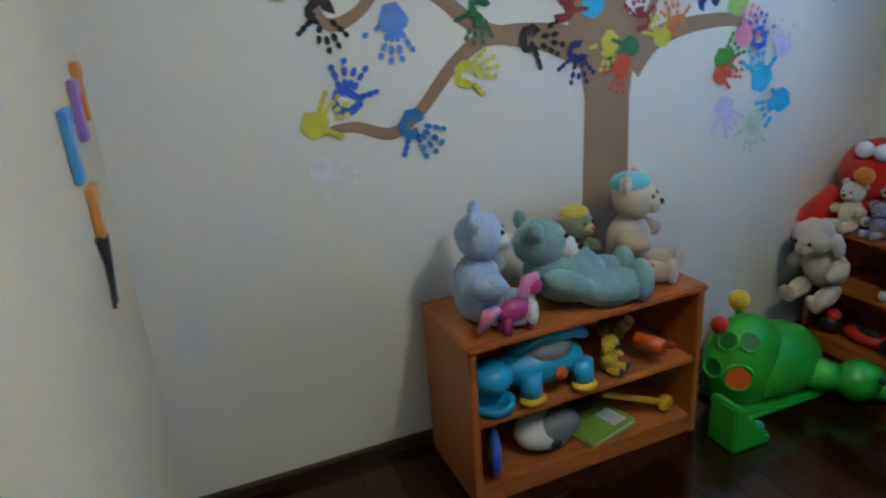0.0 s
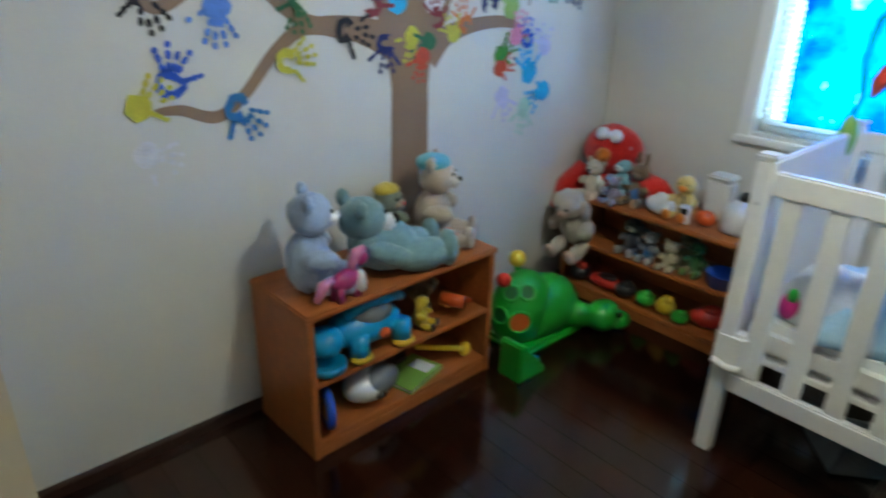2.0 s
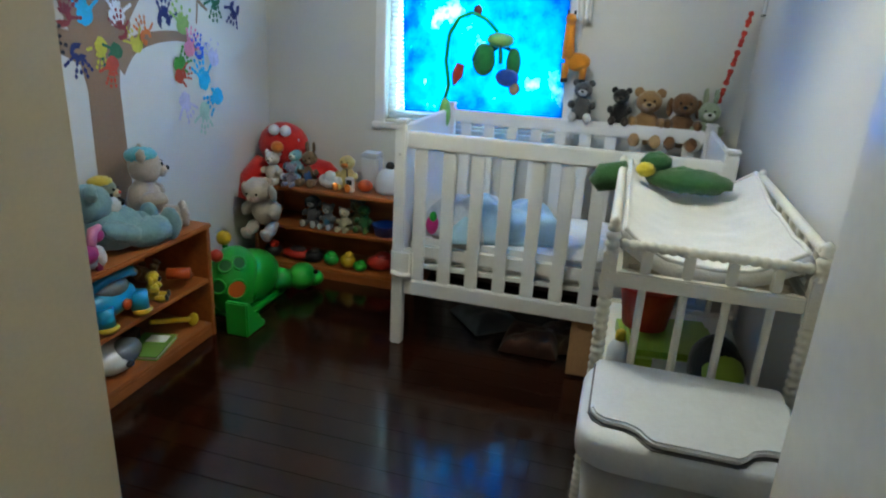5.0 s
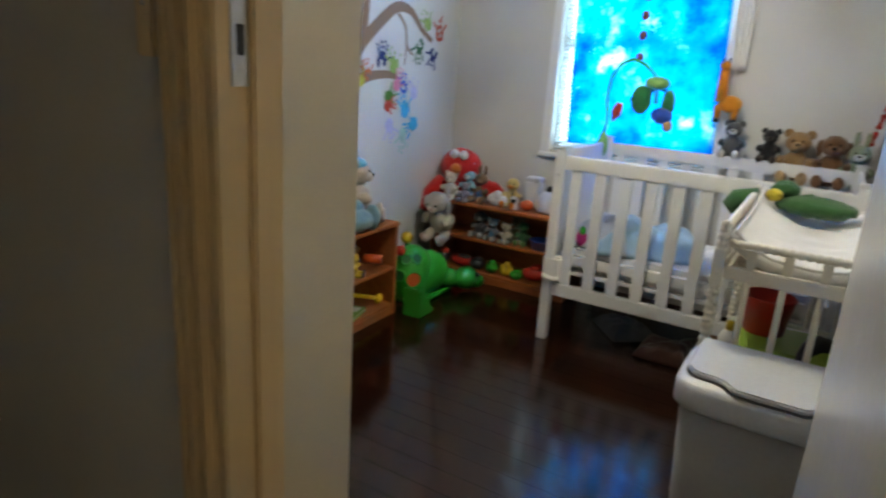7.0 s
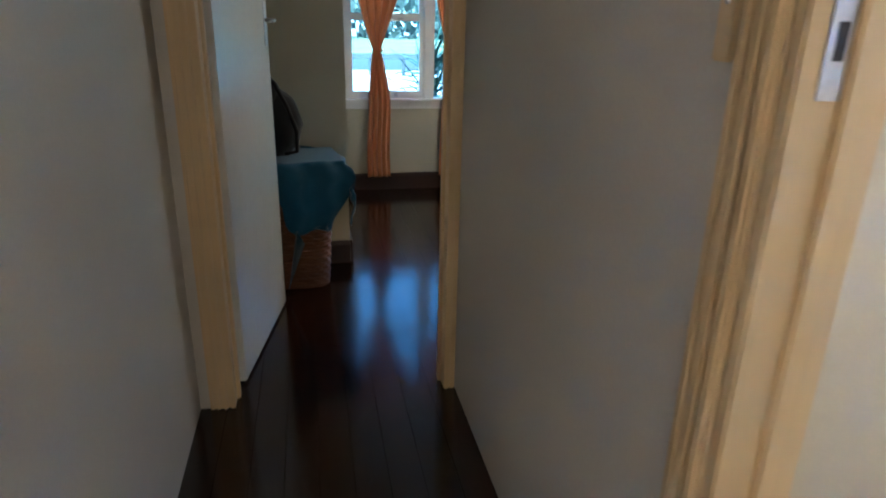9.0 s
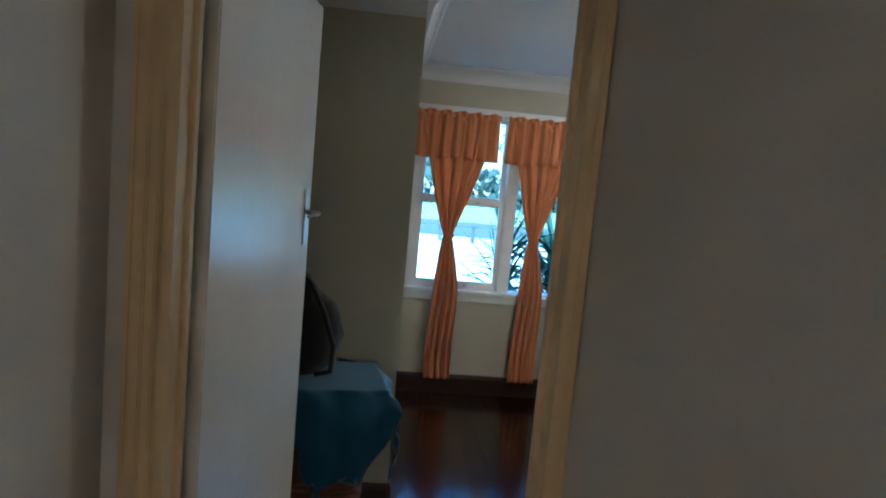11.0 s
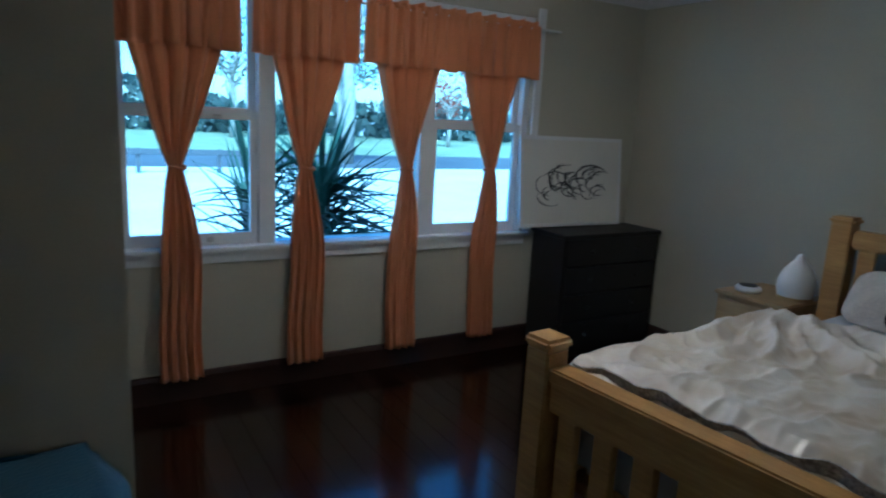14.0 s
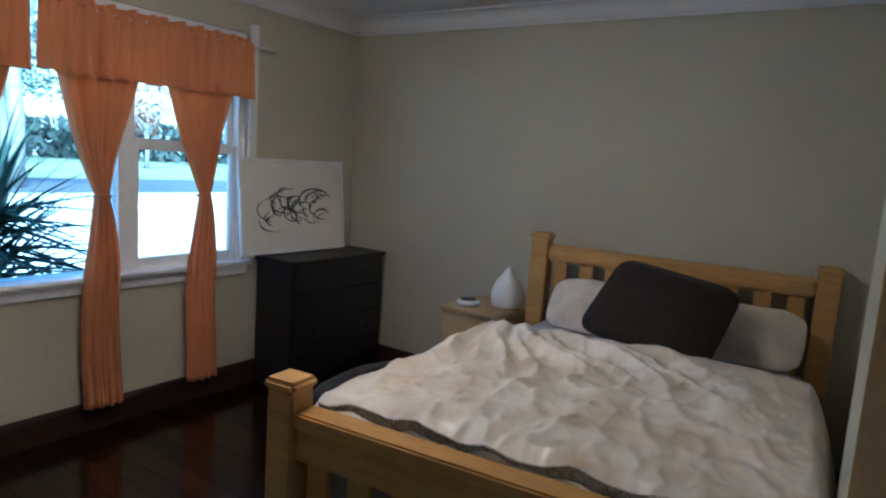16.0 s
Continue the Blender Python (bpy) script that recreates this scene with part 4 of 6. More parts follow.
def nursery_window():
    g = thing("window_nursery", pose(0, 0, 0), "white timber nursery window behind a blind", "window", kind="structure")
    y0, y1, z0, z1 = 0.40, 1.34, 0.86, 2.12
    xa, xb = NX1 + 0.045, NX1 + 0.10
    for lo, hi in (((xa, y0, z0), (xb, y0 + 0.045, z1)), ((xa, y1 - 0.045, z0), (xb, y1, z1)), ((xa, y0 + 0.045, z0), (xb, y1 - 0.045, z0 + 0.05)),
                   ((xa, y0 + 0.045, z1 - 0.05), (xb, y1 - 0.045, z1)), ((xa, y0 + 0.045, 1.47), (xb, y1 - 0.045, 1.51))):
        part("window_frame", box(lo, hi, 0.003), M_WHITEPAINT, g)
    p = part("pane", box((xa + 0.02, y0 + 0.04, z0 + 0.04), (xa + 0.024, y1 - 0.04, z1 - 0.04), 0), M_GLASS, g)
    p.visible_shadow = False
    for a, b in ((y0 - 0.06, y0 - 0.001), (y1 + 0.001, y1 + 0.06)):
        part("architrave", box((NX1 - 0.018, a, 0.83), (NX1 - 0.001, b, 2.18), 0.004), M_WHITEPAINT, g)
    part("window_sill", box((NX1 - 0.03, y0 - 0.07, 0.815), (NX1 + 0.04, y1 + 0.07, 0.845), 0.005), M_WHITEPAINT, g)
    bl = thing("venetian_blind", pose(0, 0, 0), "white slatted venetian blind lowered over the nursery window", "blind")
    mesh = None
    for i in range(54):
        z = 0.87 + i * 0.0232
        bm = box((-0.012, 0.0, -0.0005), (0.012, y1 - y0 - 0.02, 0.0005), 0) if mesh is None else None
        if mesh is None:
            o = part("slat", bm, M_WHITEPAINT, bl)
            mesh = o.data
        else:
            o = new("slat", mesh)
            o.parent = bl
        o.matrix_basis = pose(NX1 + 0.022, y0 + 0.01, z, 0, 28, 0)
    part("head_rail", box((NX1 + 0.008, y0 + 0.008, 2.125 - 0.03), (NX1 + 0.036, y1 - 0.008, 2.118), 0.002), M_WHITEPAINT, bl)

    def fn(u, v):
        y = 0.43 - 0.045 * v + (0.845 - 0.005 * v) * u
        z = 2.10 - 1.155 * v - 0.025 * u * v
        return Vector((NX1 - 0.024 + 0.004 * math.sin(u * 15) * v, y, z))
    c = part("printed_cloth", cloth(24, 30, fn, thick=0.0015), M_BLUE, None, smooth=True)
    tagged(c, "bright blue snowflake-printed cloth hung over the nursery blind", "curtain")

    def wf(u, v):
        return Vector((NX1 - 0.028 + 0.012 * math.sin(u * 20), 0.30 + 0.14 * u * (1 - 0.5 * v), 2.15 - 0.75 * v))
    w = part("white_curtain", cloth(24, 20, wf, thick=0.002), M_WHITEFAB, None, smooth=True)
    tagged(w, "gathered sheer white curtain at the side of the window", "curtain")


nursery_window()
nl = thing("ceiling_light_nursery", pose(1.25, 0.55, CEIL), "round ceiling light, switched on", "ceiling light")
light_fitting(nl)
hl = thing("ceiling_light_hall", pose(-1.1, -1.3, CEIL), "round ceiling light, switched on", "ceiling light")
light_fitting(hl)
M_BIRD = fabric("grey_felt", (0.32, 0.31, 0.29))


def hanging_bird(m, size):
    """A felt bird with spread wings on a thread from the ceiling, about one unit from wing to wing."""
    g = thing("hanging_bird", m, "grey felt bird hanging by a thread from the ceiling", "mobile", group="hanging birds")
    part("body", ball((0, 0, 0), (0.36 * size, 0.10 * size, 0.10 * size)), M_BIRD, g, smooth=True)
    part("head", ball((0.38 * size, 0, 0.05 * size), 0.10 * size), M_BIRD, g, smooth=True)
    wing = [(-0.16, 0.0), (0.16, 0.0), (0.20, 0.22), (0.10, 0.42), (-0.10, 0.60), (-0.06, 0.36), (-0.17, 0.25)]
    for k in (-1, 1):
        o = prism([(x * size, y * size) for x, y in wing], 0.012, bevel=0.003)
        o.transform(Matrix.Rotation(radians(24), 4, 'X'))
        if k < 0:
            o.transform(Matrix.Scale(-1, 4, (0, 1, 0)))
            bmesh.ops.reverse_faces(o, faces=o.faces[:])
        part("wing", o, M_BIRD, g)
    part("tail", prism([(-0.30 * size, -0.05 * size), (-0.30 * size, 0.05 * size), (-0.55 * size, 0.13 * size), (-0.50 * size, 0), (-0.55 * size, -0.13 * size)], 0.010), M_BIRD, g)
    part("thread", tube([(0, 0, 0.02), (0, 0, CEIL - m.translation.z - 0.001)], 0.001, 5), M_WHITEFAB, g)
    return g


hanging_bird(pose(1.50, 0.20, 1.84, 0, 0, 35), 0.46)
hanging_bird(pose(1.73, 1.02, 1.80, 25, 0, 150), 0.22)
hanging_bird(pose(1.80, 0.29, 1.93, 0, 0, 80), 0.19)

# ---------- the painted tree on the nursery wall ----------
M_BROWNP = mat("brown_wall_paint", (0.26, 0.17, 0.115), 0.8, var=0.08, scale=5, fine=90)
PAINT = {}


def paint(c):
    if c not in PAINT:
        PAINT[c] = mat("hand_paint", c, 0.7, var=0.25, scale=30, fine=160)
    return PAINT[c]


BLUE, NAVY, BLACK, YELLOW, GREEN = (0.03, 0.10, 0.55), (0.012, 0.02, 0.13), (0.012, 0.012, 0.02), (0.50, 0.47, 0.05), (0.03, 0.13, 0.06)
WHITE, RED, CYAN, LILAC, PINK = (0.66, 0.66, 0.70), (0.48, 0.06, 0.03), (0.04, 0.38, 0.66), (0.50, 0.48, 0.68), (0.65, 0.22, 0.33)
MINT, MAROON, LIME, ORANGE, LBLUE = (0.40, 0.58, 0.48), (0.22, 0.03, 0.04), (0.27, 0.42, 0.11), (0.55, 0.16, 0.04), (0.10, 0.22, 0.62)
mural = thing("wall_mural", pose(0, NY1, 0), "painted brown tree with children's coloured handprints on the wall", "mural")


def ribbon(pts, widths, layer):
    bm = bmesh.new()
    fine, ws = [], []
    n = len(pts)
    for i in range(n - 1):
        p0, p1, p2, p3 = (Vector(pts[max(0, min(n - 1, k))]) for k in (i - 1, i, i + 1, i + 2))
        for s in range(8):
            t = s / 8
            fine.append(0.5 * (2 * p1 + (p2 - p0) * t + (2 * p0 - 5 * p1 + 4 * p2 - p3) * t * t + (3 * p1 - p0 - 3 * p2 + p3) * t ** 3))
            ws.append(widths[i] + (widths[i + 1] - widths[i]) * t)
    fine.append(Vector(pts[-1]))
    ws.append(widths[-1])
    left, right = [], []
    for i, p in enumerate(fine):
        d = (fine[min(i + 1, len(fine) - 1)] - fine[max(i - 1, 0)]).normalized()
        q = Vector((-d.y, d.x)) * ws[i] / 2
        left.append(p + q)
        right.append(p - q)
    y = -0.001 - 0.0003 * layer
    vl = [bm.verts.new((p.x, y, p.y)) for p in left]
    vr = [bm.verts.new((p.x, y, p.y)) for p in right]
    for i in range(len(vl) - 1):
        bm.faces.new((vr[i], vr[i + 1], vl[i + 1], vl[i]))
    bm.normal_update()
    bmesh.ops.solidify(bm, geom=bm.faces[:], thickness=0.0002)
    return bm


part("trunk", ribbon([(1.47, 0.53), (1.47, 0.75), (1.47, 1.05), (1.47, 1.2), (1.50, 1.33), (1.55, 1.6), (1.58, 1.95)], [0.20, 0.175, 0.165, 0.22, 0.30, 0.16, 0.09], 1), M_BROWNP, mural, "brown painted trunk")
for layer_, (pts, ws) in enumerate((([(0.59, 1.06), (0.66, 1.06), (0.76, 1.03), (0.85, 1.085), (0.96, 1.2), (1.07, 1.262), (1.25, 1.25), (1.40, 1.2)], [0.02, 0.03, 0.035, 0.035, 0.04, 0.045, 0.08, 0.12]),
                ([(0.58, 1.40), (0.60, 1.34), (0.64, 1.325), (0.71, 1.36), (0.80, 1.45), (0.92, 1.38), (1.05, 1.285), (1.2, 1.25)], [0.02, 0.03, 0.035, 0.03, 0.04, 0.04, 0.045, 0.06]),
                ([(1.55, 1.14), (1.64, 1.215), (1.79, 1.25), (1.97, 1.25), (2.06, 1.19)], [0.10, 0.07, 0.05, 0.04, 0.015]),
                ([(1.56, 1.30), (1.68, 1.42), (1.84, 1.54), (1.98, 1.62), (2.12, 1.61), (2.24, 1.52), (2.36, 1.46)], [0.12, 0.075, 0.07, 0.06, 0.045, 0.035, 0.03]),
                ([(1.99, 1.59), (2.07, 1.52), (2.09, 1.42), (2.16, 1.37)], [0.02, 0.02, 0.02, 0.012]),
                ([(2.09, 1.43), (2.08, 1.36), (2.07, 1.31)], [0.015, 0.012, 0.01]),
                ([(1.40, 1.25), (1.30, 1.45), (1.12, 1.60), (0.9, 1.66)], [0.12, 0.08, 0.06, 0.03]),
                ([(1.66, 1.40), (1.70, 1.6), (1.69, 1.85)], [0.07, 0.055, 0.03]))):
    part("branch", ribbon(pts, ws, 2 + layer_), M_BROWNP, mural)


def handprint(x, z, turn, c, size, seed, solid=0.5):
    """One child's handprint: a patchy palm and five fingers."""
    r = random.Random(seed)
    bm = bmesh.new()
    depth = -0.0045 - 0.0006 * (seed % 9)
    def blob(cx, cz, a, b, rot, n=14, hole=0.0):
        pts = []
        for k in range(n):
            t = 2 * math.pi * k / n
            w = 1 + r.uniform(-0.12, 0.12)
            px, pz = a * math.cos(t) * w, b * math.sin(t) * w
            pts.append((cx + px * math.cos(rot) - pz * math.sin(rot), cz + px * math.sin(rot) + pz * math.cos(rot)))
        if hole:
            q = [(cx + 0.012 * r.uniform(-1, 1) + (p[0] - cx) * hole, cz + (p[1] - cz) * hole) for p in pts]
            y = depth
            o = [bm.verts.new((p[0], y, p[1])) for p in pts]
            i = [bm.verts.new((p[0], y, p[1])) for p in q]
            gap = r.randrange(n) if solid < 0.5 else -9
            for k in range(n):
                if gap <= k < gap + 3:
                    continue
                bm.faces.new((o[k], o[(k + 1) % n], i[(k + 1) % n], i[k]))
        else:
            y = depth
            bm.faces.new([bm.verts.new((p[0], y, p[1])) for p in pts])
    blob(0, 0, 0.042, 0.040, 0, hole=0.0 if solid > 0.8 else 0.38)
    for i, (a, l) in enumerate(((-0.62, 0.060), (-0.25, 0.073), (0.05, 0.076), (0.34, 0.068), (1.05, 0.05))):
        for k, (d, ln) in enumerate(((0.048, 0.013), (0.048 + l * 0.42, 0.013), (0.048 + l * 0.78, 0.010))):
            if r.random() < 0.12:
                continue
            blob(math.sin(a) * d, math.cos(a) * d, 0.0085, ln, -a, 8)
    bm.transform(Matrix.Scale(size, 4))
    bm.transform(Matrix.Translation((x, 0, z)) @ Matrix.Rotation(radians(-turn), 4, 'Y') @ Matrix.Identity(4))
    for v in bm.verts:
        v.co.y = depth
    bm.normal_update()
    bmesh.ops.solidify(bm, geom=bm.faces[:], thickness=0.0003)
    part("handprint", bm, paint(c), mural)


for i, (x, z, turn, c, s, so) in enumerate((
        (0.60, 1.36, 190, BLACK, 0.9, 0.3), (0.79, 1.33, 175, LBLUE, 1.0, 0.9), (0.64, 1.13, -18, BLUE, 1.0, 0.6), (0.55, 1.08, -60, YELLOW, 0.9, 0.9),
        (0.55, 0.95, -110, WHITE, 0.9, 0.9), (0.82, 1.05, -140, (0.03, 0.16, 0.42), 1.0, 0.4), (0.99, 1.17, -80, YELLOW, 0.9, 0.4), (1.20, 1.25, -100, BLACK, 1.0, 0.3),
        (1.04, 1.34, 170, GREEN, 0.85, 0.3), (1.36, 1.20, 185, NAVY, 0.9, 0.2), (1.475, 1.22, 160, YELLOW, 0.8, 0.9), (1.55, 1.20, 130, GREEN, 0.8, 0.9),
        (1.52, 1.15, 170, RED, 0.8, 0.9), (1.41, 1.33, 10, CYAN, 1.0, 0.9), (1.31, 1.32, -30, MAROON, 0.9, 0.4), (1.57, 1.33, 0, WHITE, 1.0, 0.9),
        (1.585, 1.27, 15, MAROON, 0.8, 0.3), (1.72, 1.25, 20, ORANGE, 0.8, 0.4), (1.67, 1.22, 40, YELLOW, 0.8, 0.9), (1.845, 1.32, -12, NAVY, 1.05, 0.3),
        (1.97, 1.30, 20, LIME, 1.0, 0.9), (2.44, 1.50, 12, RED, 1.05, 0.4), (2.22, 1.43, 170, GREEN, 1.0, 0.3), (2.385, 1.39, 150, NAVY, 1.0, 0.4),
        (2.0, 1.20, -30, PINK, 0.9, 0.9), (2.07, 1.18, 5, BLUE, 0.8, 0.4), (2.18, 1.15, 30, LILAC, 0.9, 0.9), (2.10, 1.05, 20, CYAN, 1.1, 0.9),
        (2.20, 0.97, 110, CYAN, 1.1, 0.9), (1.92, 1.13, -60, (0.06, 0.24, 0.03), 0.9, 0.9), (1.92, 1.08, -80, RED, 0.8, 0.9), (1.94, 0.97, -150, LILAC, 1.0, 0.9),
        (2.08, 0.91, 180, MINT, 1.0, 0.9), (2.30, 1.55, 40, LIME, 0.9, 0.9), (0.50, 1.42, -40, YELLOW, 0.8, 0.9), (1.15, 1.42, 20, MAROON, 0.9, 0.4))):
    handprint(x, z, turn, c, s, i, so)

# letters on the cream wall
lets = thing("wall_letters_decoration", pose(NX0, 0, 0), "coloured wooden letters and a dark leafy twig on the wall", "wall decoration")
for c, y, z, h in (((0.08, 0.30, 0.62), 1.62, 1.155, 0.13), ((0.30, 0.16, 0.50), 1.80, 1.20, 0.12), ((0.62, 0.24, 0.05), 1.90, 1.23, 0.12), ((0.65, 0.27, 0.06), 1.70, 1.015, 0.10)):
    bm = box((0.001, y - 0.022, z - h / 2), (0.016, y + 0.022, z + h / 2), 0.003)
    box((0.001, y + 0.0225, z + h / 2 - 0.035), (0.016, y + 0.06, z + h / 2), 0.003, bm)
    part("letter", bm, plastic("letter_paint", c), lets)
for s in (0, 1):
    part("twig", tube([(0.006, 1.66 + 0.05 * s + 0.03 * math.sin(k * 0.5 + s), 0.97 - k * 0.02) for k in range(8)], [0.008 - 0.0006 * k for k in range(8)], 6), M_BLACKWOOD, lets)

# ---------- soft toys ----------
FUR = {}


def fur(c):
    if c not in FUR:
        FUR[c] = fabric("plush_fur", c, var=0.2, scale=25, fine=170, bump=0.9, bump_dist=0.006)
    return FUR[c]


M_EYE = plastic("toy_eye_black", (0.01, 0.01, 0.01), rough=0.15)


def plush(name, label, m, s, body, muzzle=None, nose=None, belly=None, lying=False, hat=None, ears="round", group=""):
    """A sitting or lying soft toy about 1 unit tall, facing -y, scaled by s."""
    g = thing(name, m, label, "soft toy", group)
    F = fur(body)
    def b(nm, c, r, mt, rot=None, fz=0.012):
        return part(nm, ball(Vector(c) * s, tuple(Vector(r) * s), m=rot, fuzz=fz * s, freq=9 / s, seg=22, rings=14), mt, g, smooth=True)
    b("body", (0, 0, 0.30), (0.24, 0.21, 0.31), F)
    if belly:
        b("belly", (0, -0.075, 0.28), (0.17, 0.15, 0.22), fur(belly))
    b("head", (0, -0.04, 0.76), (0.225, 0.205, 0.20), F)
    b("muzzle", (0, -0.205, 0.71), (0.11, 0.09, 0.08), fur(muzzle or body))
    part("nose", ball(Vector((0, -0.29, 0.735)) * s, tuple(Vector((0.04, 0.025, 0.03)) * s), seg=12, rings=8), M_EYE if nose is None else fur(nose), g, smooth=True)
    for k in (-1, 1):
        if ears == "round":
            b("ear", (0.19 * k, 0.0, 0.92), (0.085, 0.05, 0.085), F)
        elif ears == "long":
            b("ear", (0.10 * k, 0.02, 1.06), (0.055, 0.04, 0.17), F)
        elif ears == "flop":
            b("ear", (0.24 * k, -0.02, 0.70), (0.06, 0.08, 0.16), F)
        part("eye", ball(Vector((0.085 * k, -0.225, 0.80)) * s, 0.022 * s, seg=10, rings=6), M_EYE, g, smooth=True)
        b("arm", (0.25 * k, -0.10, 0.40), (0.09, 0.16, 0.10), F)
        b("leg", (0.17 * k, -0.26, 0.10), (0.10, 0.22, 0.10), F)
        b("foot", (0.18 * k, -0.44, 0.13), (0.095, 0.06, 0.12), fur(muzzle or body))
    if hat:
        b("cap", (0, 0.0, 0.90), (0.20, 0.19, 0.10), fur(hat))
    return g


T = 0.522
plush("teddy_bear", "light blue plush teddy bear sitting on the bookcase", pose(0.895, 1.83, T, 0, 0, 66), 0.325, (0.33, 0.42, 0.60), (0.68, 0.68, 0.68), (0.7, 0.7, 0.7), belly=(0.42, 0.50, 0.66))


def lounging_bear(m, body, muzzle):
    """A soft bear that lies back with its legs stretched out along +x."""
    g = thing("teddy_bear", m, "teal plush teddy bear lying back with outstretched legs", "soft toy")
    F, Z = fur(body), fur(muzzle)
    def b(nm, c, r, mt=F, rot=None):
        return part(nm, ball(c, r, m=rot, fuzz=0.004, freq=26, seg=24, rings=16), mt, g, smooth=True)
    b("body", (0.09, 0, 0.098), (0.145, 0.105, 0.098), rot=Matrix.Rotation(radians(14), 4, 'Y'))
    b("head", (0.005, 0, 0.215), (0.088, 0.085, 0.078))
    b("muzzle", (0.082, -0.022, 0.195), (0.042, 0.048, 0.036), Z)
    part("nose", ball((0.120, -0.032, 0.205), (0.018, 0.026, 0.019), seg=12, rings=8), M_EYE, g, smooth=True)
    for k in (-1, 1):
        b("ear", (-0.035, 0.075 * k, 0.275), (0.022, 0.034, 0.032))
        part("eye", ball((0.075, -0.012 + 0.036 * k, 0.243), 0.008, seg=10, rings=6), M_EYE, g, smooth=True)
        b("arm", (0.075, 0.095 * k, 0.095), (0.105, 0.038, 0.042), rot=Matrix.Rotation(radians(24), 4, 'Y'))
        b("leg", (0.215, 0.06 * k - 0.02, 0.062), (0.125, 0.058, 0.062))
        b("foot", (0.315, 0.065 * k - 0.025, 0.074), (0.036, 0.052, 0.072))
    return g


lounging_bear(pose(1.09, 1.83, T, 0, 0, -10) @ Matrix.Scale(0.88, 4), (0.19, 0.32, 0.35), (0.6, 0.6, 0.58))
plush("rag_doll", "small soft doll with yellow wool hair on the bookcase", pose(1.285, 1.955, T, 0, 0, 25), 0.235, (0.20, 0.22, 0.16), (0.45, 0.33, 0.2), (0.5, 0.05, 0.03), hat=(0.55, 0.42, 0.06), ears="none")
plush("teddy_bear", "beige plush teddy bear with a light blue cap", pose(1.45, 1.90, T, 0, 0, 42), 0.325, (0.47, 0.39, 0.32), (0.5, 0.43, 0.37), hat=(0.14, 0.45, 0.55))
plush("soft_toy", "small cream and red knitted toy lying on the bookcase", pose(1.42, 1.76, T + 0.03, -80, 0, 70), 0.12, (0.5, 0.36, 0.28), (0.45, 0.06, 0.05))
pony = thing("toy_pony", pose(0.955, 1.722, T, 0, 0, 8) @ Matrix.Scale(0.95, 4), "small magenta plastic pony on the bookcase", "toy")
P_MAG, P_PINK = plastic("magenta_plastic", (0.36, 0.03, 0.16)), plastic("pink_plastic", (0.6, 0.22, 0.38))
part("body", ball((0, 0, 0.062), (0.06, 0.03, 0.034), fuzz=0.002), P_MAG, pony, smooth=True)
part("head", ball((0.062, 0, 0.115), (0.032, 0.02, 0.024)), P_MAG, pony, smooth=True)
part("mane", tube([(0.08, 0, 0.145), (0.045, 0, 0.14), (0.03, 0, 0.10), (0.035, 0.01, 0.06)], [0.012, 0.018, 0.018, 0.008]), P_PINK, pony, smooth=True)
part("tail", tube([(-0.055, 0, 0.08), (-0.09, 0, 0.07), (-0.11, 0.01, 0.02)], [0.012, 0.02, 0.012]), P_PINK, pony, smooth=True)
for lx in (-0.035, 0.035):
    for ly in (-0.015, 0.015):
        part("leg", tube([(lx, ly, 0.05), (lx, ly, 0.0)], [0.012, 0.014]), P_MAG, pony, smooth=True)

# toys on the shelves of the first bookcase
P_SKY, P_YEL = plastic("sky_blue_plastic", (0.02, 0.27, 0.50)), plastic("yellow_plastic", (0.62, 0.42, 0.02))
P_ORG, P_BLK = plastic("orange_plastic", (0.62, 0.10, 0.02)), plastic("black_plastic", (0.015, 0.015, 0.018))
P_GRN, P_DGRN = plastic("green_plastic", (0.035, 0.33, 0.03)), plastic("dark_green_plastic", (0.02, 0.13, 0.03))
P_RED, P_BLU = plastic("red_plastic", (0.48, 0.025, 0.015)), plastic("blue_plastic", (0.02, 0.08, 0.42))
P_WHT, P_GRY = plastic("white_plastic", (0.66, 0.66, 0.68)), plastic("clear_grey_plastic", (0.16, 0.17, 0.18), rough=0.1)
hip = thing("ride_on_toy", pose(1.03, 1.79, 0.277), "sky blue plastic hippo toy with yellow feet on the shelf", "toy")
part("body", ball((0.03, 0, 0.085), (0.145, 0.075, 0.065)), P_SKY, hip, smooth=True)
part("head", ball((-0.135, -0.03, 0.095), (0.06, 0.06, 0.048)), P_SKY, hip, smooth=True)
part("jaw", lathe([(0.03, 0), (0.06, 0.008), (0.062, 0.03), (0.05, 0.032), (0.045, 0.016), (0.0, 0.014)], 20, m=pose(-0.14, -0.045, 0.0)), P_SKY, hip, smooth=True)
part("dome", ball((0.05, -0.01, 0.13), (0.085, 0.06, 0.045)), P_GRY, hip, "clear dome", smooth=True)
part("handle", tube([(-0.06, -0.03, 0.155), (0.02, -0.05, 0.185), (0.12, -0.05, 0.18), (0.17, -0.02, 0.15)], 0.017), P_SKY, hip, smooth=True)
for fx in (-0.03, 0.14):
    part("leg", tube([(fx, -0.06, 0.09), (fx, -0.065, 0.02)], 0.033), P_SKY, hip, smooth=True)
    part("foot", ball((fx, -0.075, 0.016), (0.04, 0.032, 0.016)), P_YEL, hip, smooth=True)
part("button", tube([(0.06, -0.075, 0.075), (0.06, -0.085, 0.075)], 0.02), P_ORG, hip, smooth=True)
plush("soft_toy", "brown plush lion lying on the shelf", pose(1.40, 1.86, 0.31, -60, 0, 30), 0.15, (0.20, 0.12, 0.04), (0.3, 0.2, 0.1))
